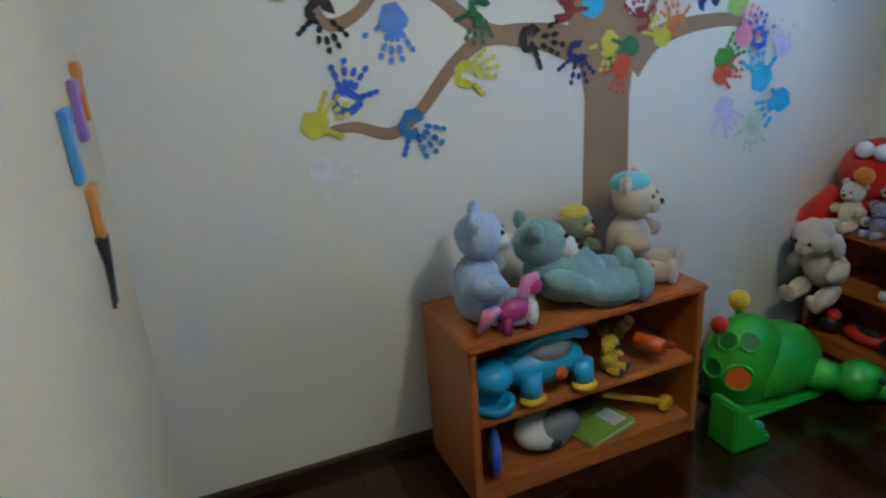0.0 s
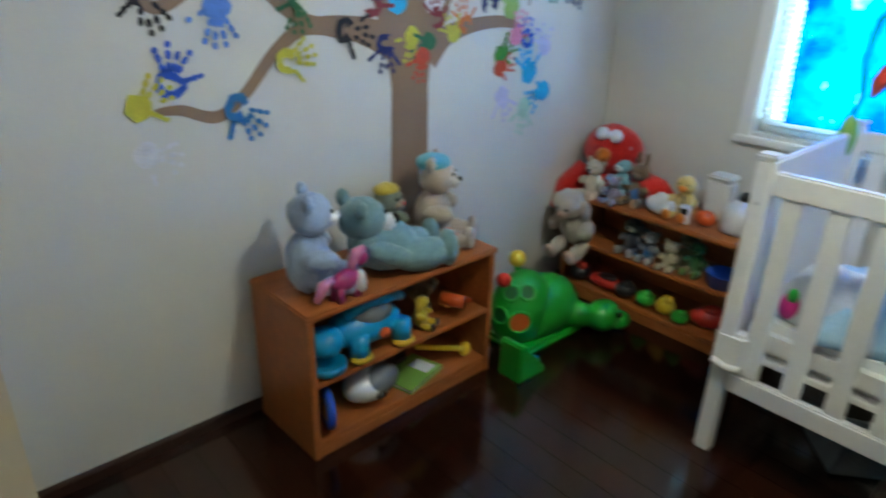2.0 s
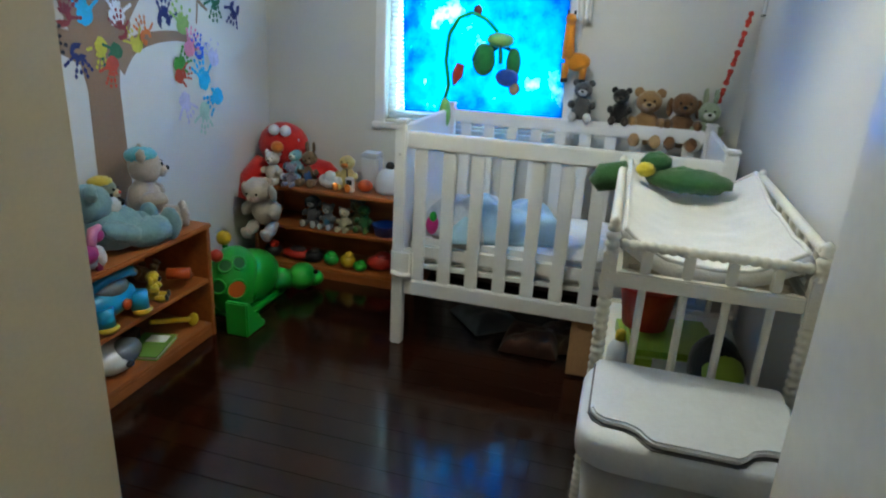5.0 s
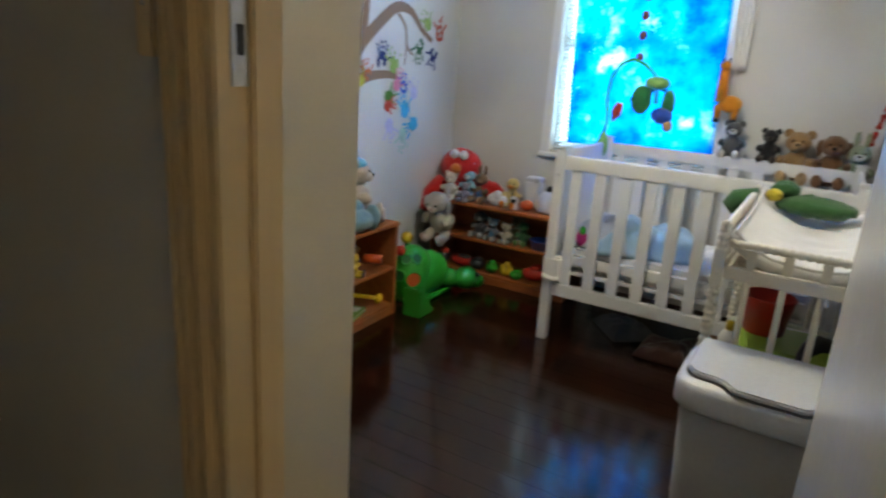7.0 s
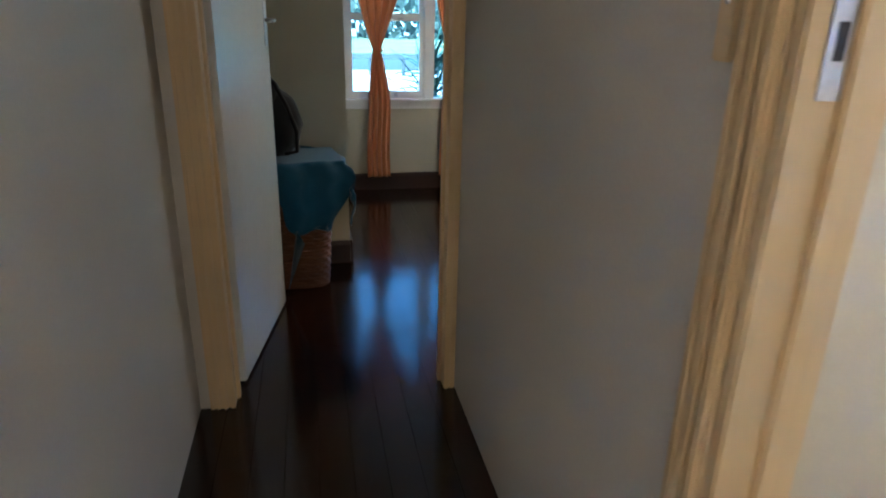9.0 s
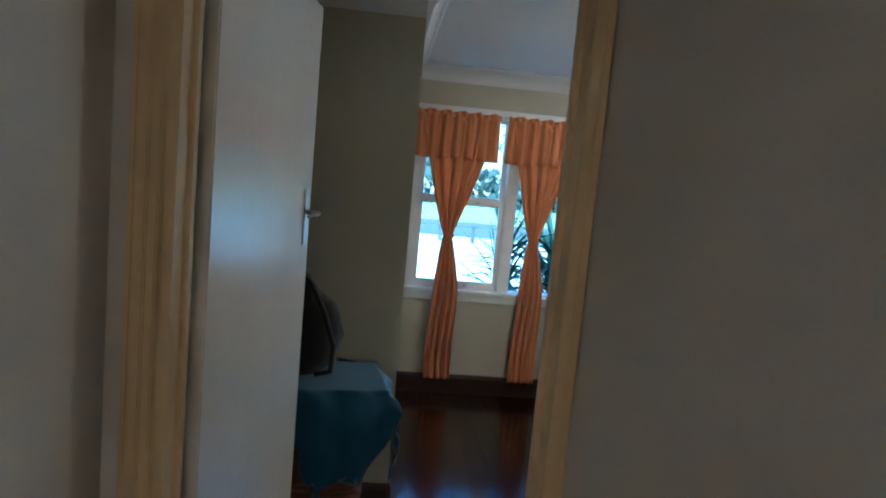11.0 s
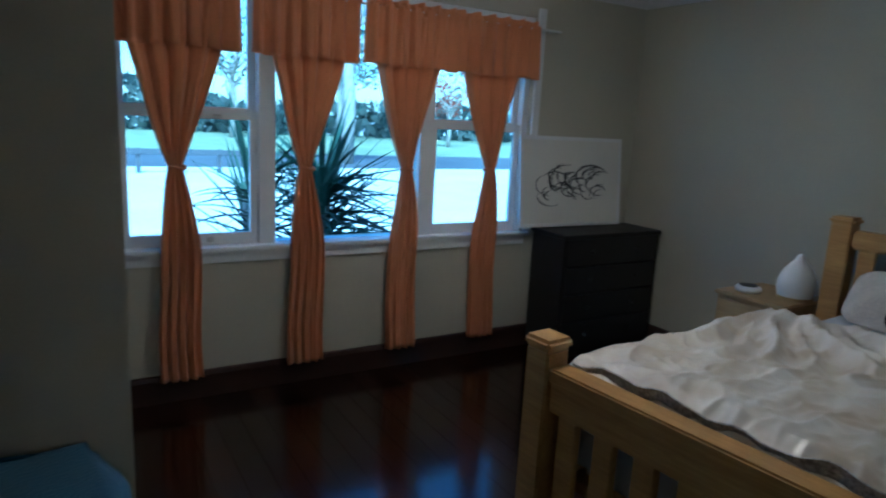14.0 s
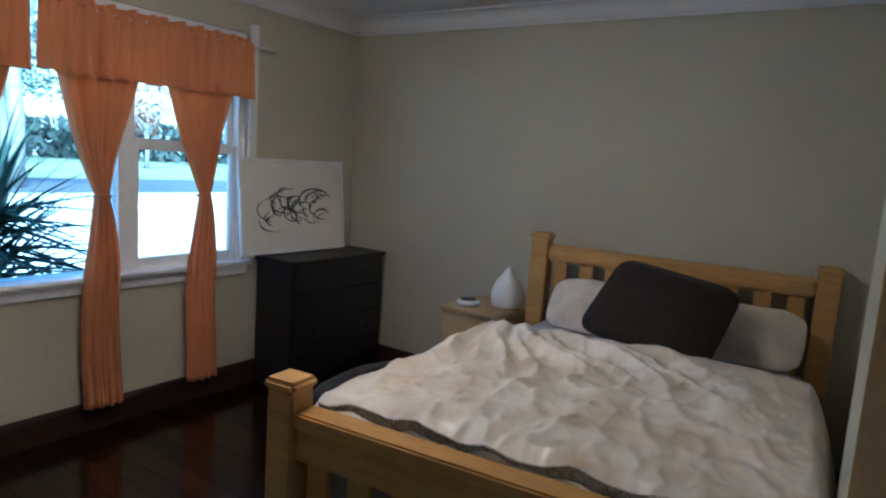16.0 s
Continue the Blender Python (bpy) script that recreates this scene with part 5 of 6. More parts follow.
plush("toy_dog", "yellow and black toy dog on the shelf", pose(1.29, 1.77, 0.277, 0, 0, 30), 0.125, (0.58, 0.42, 0.03), (0.03, 0.03, 0.03), ears="flop")
otoy = thing("toy_hammer", pose(1.49, 1.78, 0.277, 0, 0, 25), "orange plastic toy hammer on the shelf", "toy")
part("handle", tube([(-0.07, 0, 0.06), (0.05, -0.02, 0.012)], 0.012), P_ORG, otoy, smooth=True)
part("head", tube([(-0.07, -0.045, 0.065), (-0.07, 0.045, 0.065)], 0.025), P_ORG, otoy, smooth=True)
helm = thing("toy_steering_box", pose(1.08, 1.79, 0.067, 0, 0, 10), "white and grey plastic toy on the bottom shelf", "toy")
part("body", ball((0, 0, 0.06), (0.11, 0.075, 0.06)), P_WHT, helm, smooth=True)
part("screen", ball((0.02, -0.03, 0.075), (0.08, 0.055, 0.05)), P_GRY, helm, "dark grey panel", smooth=True)
part("button", ball((-0.02, -0.075, 0.05), (0.02, 0.012, 0.014)), P_BLK, helm, smooth=True)
whl = thing("toy_ring", pose(0.885, 1.745, 0.067, 0, 0, -20), "yellow and black plastic toy ring on the bottom shelf", "toy")
part("tyre", tube([(0, 0.055 * math.cos(a), 0.068 + 0.055 * math.sin(a)) for a in [2 * math.pi * k / 24 for k in range(25)]], 0.015), P_BLU, whl, smooth=True)
part("hub", ball((0, 0, 0.066), (0.02, 0.045, 0.045)), P_YEL, whl, smooth=True)
clb = thing("toy_club", pose(1.42, 1.78, 0.067, 0, 0, 12), "yellow plastic toy golf club on the bottom shelf", "toy")
part("shaft", tube([(-0.11, 0.05, 0.10), (0.07, -0.03, 0.035)], 0.011), P_YEL, clb, smooth=True)
part("head", ball((0.085, -0.035, 0.028), (0.03, 0.02, 0.028)), P_YEL, clb, smooth=True)
bk = thing("picture_book", pose(1.27, 1.79, 0.067, 0, 0, 15), "green and white children's picture book lying on the shelf", "book")
part("cover", box((-0.10, -0.07, 0), (0.10, 0.07, 0.004), 0.001), plastic("green_print", (0.20, 0.36, 0.06)), bk)
part("pages", box((-0.097, -0.066, 0.0042), (0.097, 0.066, 0.014), 0.001), M_PAPER, bk)
part("cover", box((-0.10, -0.07, 0.0142), (0.10, 0.07, 0.018), 0.001), plastic("green_print", (0.20, 0.36, 0.06)), bk)
part("picture", box((0.02, -0.05, 0.0181), (0.08, 0.03, 0.019), 0), M_PAPER, bk)
tin = thing("toy_tin", pose(1.22, 1.90, 0.067, 0, 0, 8), "brown flat toy box on the bottom shelf", "toy")
part("body", box((-0.08, -0.05, 0), (0.08, 0.05, 0.05), 0.006), M_SKIRT, tin)
part("lid", box((-0.083, -0.053, 0.0505), (0.083, 0.053, 0.066), 0.006), M_SKIRT, tin)

# green dinosaur play set between the bookcases
dn = thing("dinosaur_play_set", pose(1.86, 1.74, 0), "green plastic dinosaur ball-run play set with a yellow ball", "toy")
part("body", ball((0.10, 0.03, 0.13), (0.20, 0.13, 0.135)), P_GRN, dn, smooth=True)
part("base", box((-0.12, -0.09, 0.0), (0.27, 0.14, 0.035), 0.015), P_GRN, dn)
part("neck", tube([(0.20, -0.05, 0.10), (0.27, -0.11, 0.075)], [0.06, 0.05]), P_GRN, dn, smooth=True)
hd = part("head", ball((0.31, -0.15, 0.085), (0.085, 0.07, 0.07)), P_GRN, dn, smooth=True)
part("snout", ball((0.37, -0.19, 0.06), (0.055, 0.05, 0.042)), P_GRN, hd, smooth=True)
for k in (-1, 1):
    part("eye", ball((0.33 + 0.03 * k, -0.20 + 0.035 * k, 0.125), 0.013, seg=12, rings=8), M_EYE, hd, smooth=True)
HUMP, HUMP_R = Vector((-0.01, 0.04, 0.15)), Vector((0.15, 0.115, 0.17))
part("hump", ball(HUMP, tuple(HUMP_R), seg=28, rings=18), P_GRN, dn, smooth=True)


def ball_hole(az, el, radius, material, label):
    """A round opening with a raised lip, set in the skin of the hump: a solid plug, its shade put into the colour where
    dark.
    """
    d = Vector((math.cos(radians(az)) * math.cos(radians(el)), math.sin(radians(az)) * math.cos(radians(el)), math.sin(radians(el))))
    at = HUMP + Vector((d.x * HUMP_R.x, d.y * HUMP_R.y, d.z * HUMP_R.z))
    n = Vector((d.x / HUMP_R.x, d.y / HUMP_R.y, d.z / HUMP_R.z)).normalized()
    h = part("hole", tube([at - n * 0.02, at + n * 0.003], radius, 20), material, dn, label, smooth=False)
    u = n.orthogonal().normalized()
    w = n.cross(u)
    part("lip", tube([at + n * 0.002 + (u * math.cos(a) + w * math.sin(a)) * radius for a in [2 * math.pi * k / 20 for k in range(21)]], 0.006, 8, cap=False), P_GRN, h, smooth=True)


# darker green plugs paint the shade inside these four openings
for az, el, rr in ((200, 42, 0.032), (238, 44, 0.032), (188, 8, 0.034), (285, -25, 0.034)):
    ball_hole(az, el, rr, P_DGRN, "dark green plug painted as a shaded round opening")
ball_hole(226, 2, 0.046, P_ORG, "orange opening")
steps = [(-0.26, 0), (-0.11, 0), (-0.11, 0.03), (-0.135, 0.04), (-0.145, 0.07), (-0.17, 0.078), (-0.18, 0.105), (-0.205, 0.113), (-0.215, 0.145), (-0.24, 0.16), (-0.26, 0.16)]
part("stepped_ramp", prism(steps, 0.11, m=pose(0, -0.075, 0, 90, 0, 0), bevel=0.006), P_GRN, dn)
part("blue_end", ball((-0.105, -0.13, 0.02), 0.02), P_SKY, dn, smooth=True)
part("pole", tube([(0.0, 0.08, 0.29), (0.0, 0.09, 0.34)], 0.014), P_GRN, dn, smooth=True)
part("yellow_ball", ball((0.0, 0.09, 0.355), 0.036), P_YEL, dn, "yellow ball", smooth=True)
part("red_ball", ball((-0.12, 0.05, 0.31), 0.03), P_RED, dn, "red ball", smooth=True)

# red plush toy in the corner and toys on the second bookcase
rp = thing("soft_toy", pose(2.52, 1.87, 0.502), "big red plush toy with an orange nose slumped in the corner", "soft toy")
Rf = fur((0.50, 0.012, 0.010))
part("head", ball((0, 0.0, 0.19), (0.115, 0.145, 0.125), fuzz=0.006), Rf, rp, smooth=True)
part("body", ball((0.02, 0.0, 0.06), (0.11, 0.17, 0.08), fuzz=0.006), Rf, rp, smooth=True)
part("nose", ball((-0.125, -0.03, 0.20), (0.03, 0.035, 0.032)), fur((0.62, 0.17, 0.02)), rp, "orange nose", smooth=True)
for k in (-1, 1):
    part("eye", ball((-0.095, -0.03 + 0.034 * k, 0.285), 0.03, seg=14, rings=10), P_WHT, rp, smooth=True)
part("arm", tube([(-0.04, 0.10, 0.10), (-0.11, 0.145, 0.0), (-0.165, 0.145, -0.10)], [0.055, 0.07, 0.05], 14), Rf, rp, smooth=True)
part("arm", tube([(-0.02, -0.15, 0.10), (-0.03, -0.27, 0.075), (-0.03, -0.36, 0.03)], [0.05, 0.055, 0.03], 14), Rf, rp, smooth=True)
E90 = -90
TB = 0.502
plush("teddy_bear", "small cream teddy bear on the corner bookcase", pose(2.40, 1.87, TB, 0, 0, E90), 0.18, (0.60, 0.52, 0.40), (0.6, 0.5, 0.4))
plush("soft_toy", "small mauve-grey plush toy on the corner bookcase", pose(2.395, 1.76, TB, 0, 0, E90), 0.125, (0.27, 0.24, 0.31), (0.34, 0.3, 0.36))
plush("soft_toy", "light blue plush rabbit on the corner bookcase", pose(2.47, 1.775, TB + 0.02, 0, 0, E90), 0.18, (0.25, 0.48, 0.58), (0.7, 0.7, 0.7), ears="long")
plush("soft_toy", "brown plush rabbit in a blue jacket", pose(2.47, 1.685, TB, 0, 0, E90), 0.19, (0.18, 0.12, 0.07), (0.3, 0.2, 0.12), belly=(0.05, 0.13, 0.35), ears="long")
cl = thing("cloud_night_light", pose(2.43, 1.545, TB), "white cloud-shaped night light on the bookcase", "night light")
bmc = ball((0, 0, 0.032), (0.028, 0.065, 0.032))
for dy, dz, rr in ((-0.035, 0.04, 0.032), (0.0, 0.058, 0.04), (0.035, 0.042, 0.034)):
    ball((0, dy, dz), (0.026, rr, rr), bmc)
part("body", bmc, P_WHT, cl, smooth=True)
plush("soft_toy", "yellow and orange plush duck on the bookcase", pose(2.47, 1.465, TB, 0, 0, E90), 0.19, (0.62, 0.48, 0.18), (0.6, 0.2, 0.03), (0.6, 0.2, 0.03), ears="none")
dev = thing("baby_monitor", pose(2.405, 1.42, TB, 0, -6, 0), "small white baby monitor with a dark screen", "monitor")
part("body", box((-0.012, -0.024, 0), (0.012, 0.024, 0.085), 0.008), P_WHT, dev)
part("screen", box((-0.0135, -0.015, 0.045), (-0.012, 0.015, 0.072), 0.001), P_BLK, dev, "dark screen")
part("aerial", tube([(0.0, 0.015, 0.085), (0.0, 0.015, 0.125)], 0.004), P_BLK, dev)
ob = part("toy_ball", ball((0, 0, 0.033), (0.035, 0.042, 0.033)), P_ORG, smooth=True)
ob.matrix_world = pose(2.45, 1.355, TB)
tagged(ob, "orange toy ball on the corner bookcase", "ball")
tb = thing("tissue_canister", pose(2.58, 1.37, TB), "tall translucent white plastic canister", "canister")
part("body", box((-0.045, -0.05, 0), (0.045, 0.05, 0.17), 0.012), P_WHT, tb)
part("lid", box((-0.047, -0.052, 0.1705), (0.047, 0.052, 0.19), 0.008), P_WHT, tb)
dm = thing("humidifier", pose(2.5, 1.235, TB), "grey-white dome humidifier with a dark cap", "humidifier")
part("body", lathe([(0.07, 0), (0.08, 0.02), (0.075, 0.07), (0.05, 0.115), (0.02, 0.13)], 24), P_WHT, dm, smooth=True)
part("cap", lathe([(0.022, 0.1302), (0.026, 0.14), (0.018, 0.16), (0.006, 0.165)], 16), P_BLK, dm, "dark cap", smooth=True)
shp = plush("soft_toy", "cream plush sheep hanging over the bookcase shelf", pose(2.345, 1.87, 0.285, 24, 0, E90), 0.32, (0.50, 0.44, 0.37), (0.55, 0.42, 0.36), (0.45, 0.3, 0.27), ears="flop")
S1, S0 = 0.282, 0.067
plush("soft_toy", "dark grey plush elephant on the shelf", pose(2.45, 1.66, S1, 0, 0, E90), 0.17, (0.06, 0.06, 0.07), (0.4, 0.4, 0.4), ears="flop")
plush("soft_toy", "small grey plush toy in blue on the shelf", pose(2.43, 1.56, S1, 0, 0, E90), 0.14, (0.15, 0.16, 0.17), (0.5, 0.5, 0.5), belly=(0.04, 0.14, 0.25))
plush("soft_toy", "small cream plush toy on the shelf", pose(2.42, 1.46, S1, 0, 0, E90), 0.13, (0.45, 0.40, 0.28))
plush("soft_toy", "dark green plush turtle on the shelf", pose(2.46, 1.36, S1, 0, 0, E90), 0.15, (0.03, 0.12, 0.04), (0.1, 0.2, 0.05), ears="none")
plush("soft_toy", "olive plush toy on the shelf", pose(2.48, 1.41, S1, 0, 0, E90), 0.17, (0.14, 0.13, 0.06))
bb = thing("toy_tub", pose(2.44, 1.23, S1), "blue plastic toy tub on the shelf", "tub")
part("body", lathe([(0.055, 0), (0.07, 0.055), (0.074, 0.058), (0.068, 0.06), (0.052, 0.01), (0.0, 0.008)], 24), P_BLU, bb, smooth=True)
def lump(name, label, x, y, z, r, mt, extra=None):
    g = thing(name, pose(x, y, z, 0, 0, E90 + random.uniform(-25, 25)), label, "toy")
    part("body", ball((0, 0, r[2]), r), mt, g, smooth=True)
    part("top", ball((0.01, -0.01, r[2] * 1.9), tuple(v * 0.55 for v in r)), extra or mt, g, smooth=True)
lump("toy_car", "red plastic toy car on the bottom shelf", 2.44, 1.76, S0, (0.09, 0.05, 0.032), P_RED, P_BLK)
lump("toy_figure", "black plastic toy on the bottom shelf", 2.43, 1.65, S0, (0.05, 0.05, 0.036), P_BLK)
lump("toy_frog", "green plastic toy frog on the bottom shelf", 2.42, 1.54, S0, (0.045, 0.04, 0.036), P_GRN)
lump("toy_duck", "yellow plastic toy duck on the bottom shelf", 2.42, 1.44, S0, (0.042, 0.04, 0.04), P_YEL)
lump("toy_frog", "green plastic toy cup on the bottom shelf", 2.40, 1.36, S0, (0.04, 0.038, 0.028), P_GRN)
lump("toy_train", "red plastic toy train on the bottom shelf", 2.46, 1.26, S0, (0.08, 0.05, 0.045), P_RED)
lump("toy_block", "red and white toy beside the corner bookcase", 2.42, 1.90, 0.067, (0.05, 0.05, 0.04), P_BLK, P_RED)

# ---------- in, on and round the cot ----------
def fold_cloth(name, label, category, m, sx, sy, h, c, seed):
    def fn(u, v):
        x, y = (u - .5) * sx, (v - .5) * sy
        e = max(abs(2 * u - 1), abs(2 * v - 1))
        return Vector((x, y, h * (1 - e ** 5) * (0.75 + 0.45 * noise.noise((x * 6 + seed, y * 6, seed))) + 0.025 * noise.noise((x * 17, y * 17, seed)) * (1 - e ** 4)))
    o = part(name, cloth(44, 44, fn, thick=0.005), c, smooth=True)
    o.matrix_world = m
    return tagged(o, label, category)


M_BABYBLUE = fabric("baby_blue_cotton", (0.34, 0.50, 0.62), var=0.12)
fold_cloth("blanket", "crumpled baby blue blanket heaped in the cot", "blanket", pose(2.12, 0.55, 0.492, 0, 0, 20), 0.42, 0.55, 0.17, M_BABYBLUE, 2)
fold_cloth("muslin", "white muslin cloth bunched in the cot", "cloth", pose(2.05, 0.72, 0.494, 0, 0, -10), 0.30, 0.34, 0.20, fabric("white_print", (0.6, 0.62, 0.66), var=0.2, scale=30), 7)
fold_cloth("blanket", "pale cream blanket lying in the cot", "blanket", pose(2.1, 0.05, 0.492, 0, 0, 8), 0.45, 0.5, 0.07, M_WHITEFAB, 5)
lump("rattle", "bright pink and green rattle in the cot corner", 1.93, 0.82, 0.492, (0.03, 0.03, 0.045), plastic("hot_pink", (0.55, 0.02, 0.2)), P_GRN)
ck = thing("tied_cloth", pose(0, 0, 0), "white cloth strip tied round the cot post", "cloth")
part("wrap", box((1.792, 0.865, 0.33), (1.852, 0.963, 0.45), 0.012), M_WHITEFAB, ck)
part("knot", tube([(1.792, 0.87, 0.34), (1.788, 0.91, 0.335), (1.792, 0.955, 0.345)], 0.012), M_WHITEFAB, ck, smooth=True)
for nm, lab, y, c, mz, e, s in (("soft_toy", "grey and white plush cat on the cot rail", 0.29, (0.10, 0.10, 0.10), (0.55, 0.53, 0.5), "round", 0.17),
                                ("soft_toy", "black plush toy on the cot rail", 0.11, (0.015, 0.015, 0.018), (0.05, 0.04, 0.04), "round", 0.15),
                                ("soft_toy", "golden brown plush lion on the cot rail", -0.02, (0.30, 0.18, 0.08), (0.45, 0.3, 0.16), "round", 0.23),
                                ("soft_toy", "curly brown plush dog on the cot rail", -0.18, (0.16, 0.08, 0.035), (0.2, 0.1, 0.05), "flop", 0.23),
                                ("soft_toy", "pale green and white plush toy on the cot rail", -0.29, (0.33, 0.38, 0.26), (0.6, 0.6, 0.55), "long", 0.2)):
    plush(nm, lab, pose(2.60, y, 0.955 if s < 0.2 else 0.87, 0, 0, E90), s * 1.15, c, mz, ears=e)
mb = thing("cot_mobile", pose(0, 0, 0), "green plastic cot mobile with jungle animals on a curved arm", "mobile")
P_LIME = plastic("lime_plastic", (0.24, 0.50, 0.12))
part("clamp", ball((2.44, 0.935, 0.955), (0.035, 0.03, 0.075)), P_LIME, mb, smooth=True)
part("arm", tube([(2.45, 0.94, 1.02), (2.45, 0.925, 1.09), (2.45, 0.945, 1.2), (2.45, 0.935, 1.32), (2.45, 0.89, 1.40), (2.45, 0.83, 1.425), (2.45, 0.76, 1.40), (2.45, 0.70, 1.345)], 0.009), P_GRN, mb, smooth=True)
part("hub", ball((2.45, 0.685, 1.31), (0.055, 0.065, 0.035)), P_LIME, mb, smooth=True)
for a in range(4):
    t = a * math.pi / 2 + 0.4
    part("spoke", tube([(2.45, 0.685, 1.29), (2.45 + 0.09 * math.cos(t), 0.70 + 0.09 * math.sin(t), 1.26), (2.45 + 0.11 * math.cos(t), 0.70 + 0.11 * math.sin(t), 1.21)], 0.009), P_DGRN, mb, smooth=True)
part("leaf", ball((2.43, 0.755, 1.22), (0.03, 0.055, 0.075)), fur((0.03, 0.2, 0.06)), mb, smooth=True)
part("leaf", ball((2.47, 0.62, 1.21), (0.03, 0.035, 0.07)), fur((0.03, 0.2, 0.06)), mb, smooth=True)
part("parrot", tube([(2.45, 0.87, 1.19), (2.45, 0.885, 1.14), (2.45, 0.90, 1.09)], [0.02, 0.028, 0.006]), fur((0.5, 0.05, 0.03)), mb, "red plush bird", smooth=True)
part("elephant", ball((2.44, 0.64, 1.145), (0.035, 0.055, 0.04), fuzz=0.003), fur((0.03, 0.09, 0.42)), mb, "blue plush animal", smooth=True)
part("monkey", ball((2.44, 0.60, 1.095), (0.02, 0.025, 0.03)), fur((0.4, 0.25, 0.12)), mb, "tan plush animal", smooth=True)
gf = thing("giraffe_toy", pose(2.60, 0.35, 1.14), "orange plush giraffe hanging beside the window", "soft toy")
Gf = fur((0.66, 0.25, 0.02))
part("body", ball((0, -0.015, 0.09), (0.035, 0.06, 0.042), fuzz=0.003), Gf, gf, smooth=True)
part("neck", tube([(0, 0.03, 0.10), (0, 0.035, 0.19), (0, 0.035, 0.27)], [0.032, 0.026, 0.022], 12), Gf, gf, smooth=True)
part("head", ball((-0.012, 0.035, 0.28), (0.035, 0.026, 0.026)), Gf, gf, smooth=True)
for ly in (0.04, -0.045):
    lg = part("leg", tube([(0, ly, 0.08), (0, ly, 0.01)], [0.02, 0.016]), Gf, gf, smooth=True)
    part("hoof", tube([(0, ly, 0.012), (0, ly, -0.008)], 0.018), P_BLK, lg)
for ly in (0.02, 0.05):
    part("horn", tube([(0, ly, 0.29), (0, ly, 0.32)], 0.006), P_BLK, gf)
part("cord", tube([(0.02, 0.035, 0.29), (0.05, 0.035, 0.75)], 0.0015, 5), M_WHITEFAB, gf)
orn = thing("hanging_owls", pose(0, 0, 0), "string of small red wooden owls hanging at the window", "ornament")
part("string", tube([(2.62, 0.845, CEIL - 0.001), (2.62, 0.842, 1.43)], 0.001, 5), P_BLK, orn)
for z in (1.44, 1.555, 1.66, 1.76):
    part("owl", ball((2.62, 0.843, z), (0.015, 0.022, 0.025)), plastic("owl_red", (0.20, 0.04, 0.03)), orn, smooth=True)
rs = thing("bead_string", pose(0, 0, 0), "string of red beads hanging in the corner", "ornament")
for i in range(30):
    k = i / 29
    part("bead", ball((2.61, -0.30 - 0.09 * k ** 0.8, 1.0 + 0.48 * k), 0.011 + 0.003 * math.sin(i * 2.4), seg=8, rings=6), P_RED if i % 5 else P_WHT, rs, smooth=True)
hc = thing("height_chart", pose(0, 0, 0), "narrow white height chart hanging in the corner", "wall chart")
part("board", box((2.60, NY0 + 0.004, 1.48), (2.66, NY0 + 0.010, 2.05), 0.002), M_WHITEPAINT, hc)
part("edge_bar", box((2.595, NY0 + 0.003, 1.47), (2.665, NY0 + 0.014, 1.4795), 0.002), P_GRY, hc)

# change table
crc = thing("crocodile_toy", pose(1.60, -0.10, 0.915, 0, 0, -90), "green knitted plush crocodile lying on the change table", "soft toy")
Cf = fur((0.045, 0.13, 0.045))
part("body", ball((0.06, 0.0, 0.0), (0.14, 0.075, 0.04), fuzz=0.008, freq=20), Cf, crc, smooth=True)
part("head", ball((-0.05, 0.02, 0.05), (0.05, 0.045, 0.035), fuzz=0.006), Cf, crc, smooth=True)
part("tail", tube([(-0.14, 0.05, -0.01), (-0.22, 0.06, -0.03), (-0.25, 0.05, -0.06)], [0.05, 0.05, 0.03], 12), Cf, crc, smooth=True)
part("bow", ball((-0.085, -0.03, 0.03), (0.03, 0.025, 0.025), fuzz=0.004), fur((0.6, 0.5, 0.05)), crc, "yellow bow", smooth=True)
P_LIMEP = plastic("lime_print", (0.32, 0.46, 0.05))
for x, y, w, d, h, lab, mt in ((1.05, -0.02, 0.09, 0.16, 0.06, "lime green nappy packet under the change table", P_LIMEP),
                               (1.35, -0.16, 0.3, 0.3, 0.08, "lime green nappy packet under the change table", P_LIMEP)):
    g = thing("nappy_packet", pose(x, y, 0.384, 0, 0, 8), lab, "packet")
    part("wrapper", box((-w / 2, -d / 2, 0), (w / 2, d / 2, h), 0.02), mt, g)
    part("print_panel", box((-w / 2 - 0.001, -d / 4, h * 0.25), (-w / 2 + 0.004, d / 4, h * 0.8), 0.001), P_WHT, g)
bt = thing("lotion_bottle", pose(1.02, 0.0, 0.445), "white plastic lotion bottle with a yellow cap", "bottle")
part("body", lathe([(0.028, 0), (0.032, 0.008), (0.032, 0.10), (0.02, 0.125), (0.012, 0.13)], 20), P_WHT, bt, smooth=True)
part("cap", lathe([(0.014, 0.1302), (0.014, 0.155), (0.008, 0.16)], 14), P_YEL, bt, smooth=True)
rb = thing("red_basket", pose(1.40, -0.08, 0.466), "red plastic basket under the change table", "basket")
part("body", lathe([(0.07, 0), (0.09, 0.13), (0.095, 0.135), (0.088, 0.14), (0.068, 0.01), (0.0, 0.01)], 24), P_RED, rb, smooth=True)
bp2 = thing("changing_bag", pose(1.12, -0.27, 0.384, 0, 0, 15), "black and lime fabric bag under the change table", "bag")
part("body", ball((0, 0, 0.10), (0.10, 0.07, 0.10), fuzz=0.006, freq=6), M_BLACKFAB, bp2, smooth=True)
part("panel", ball((-0.03, -0.0, 0.11), (0.085, 0.06, 0.07)), P_LIMEP, bp2, "lime panel", smooth=True)
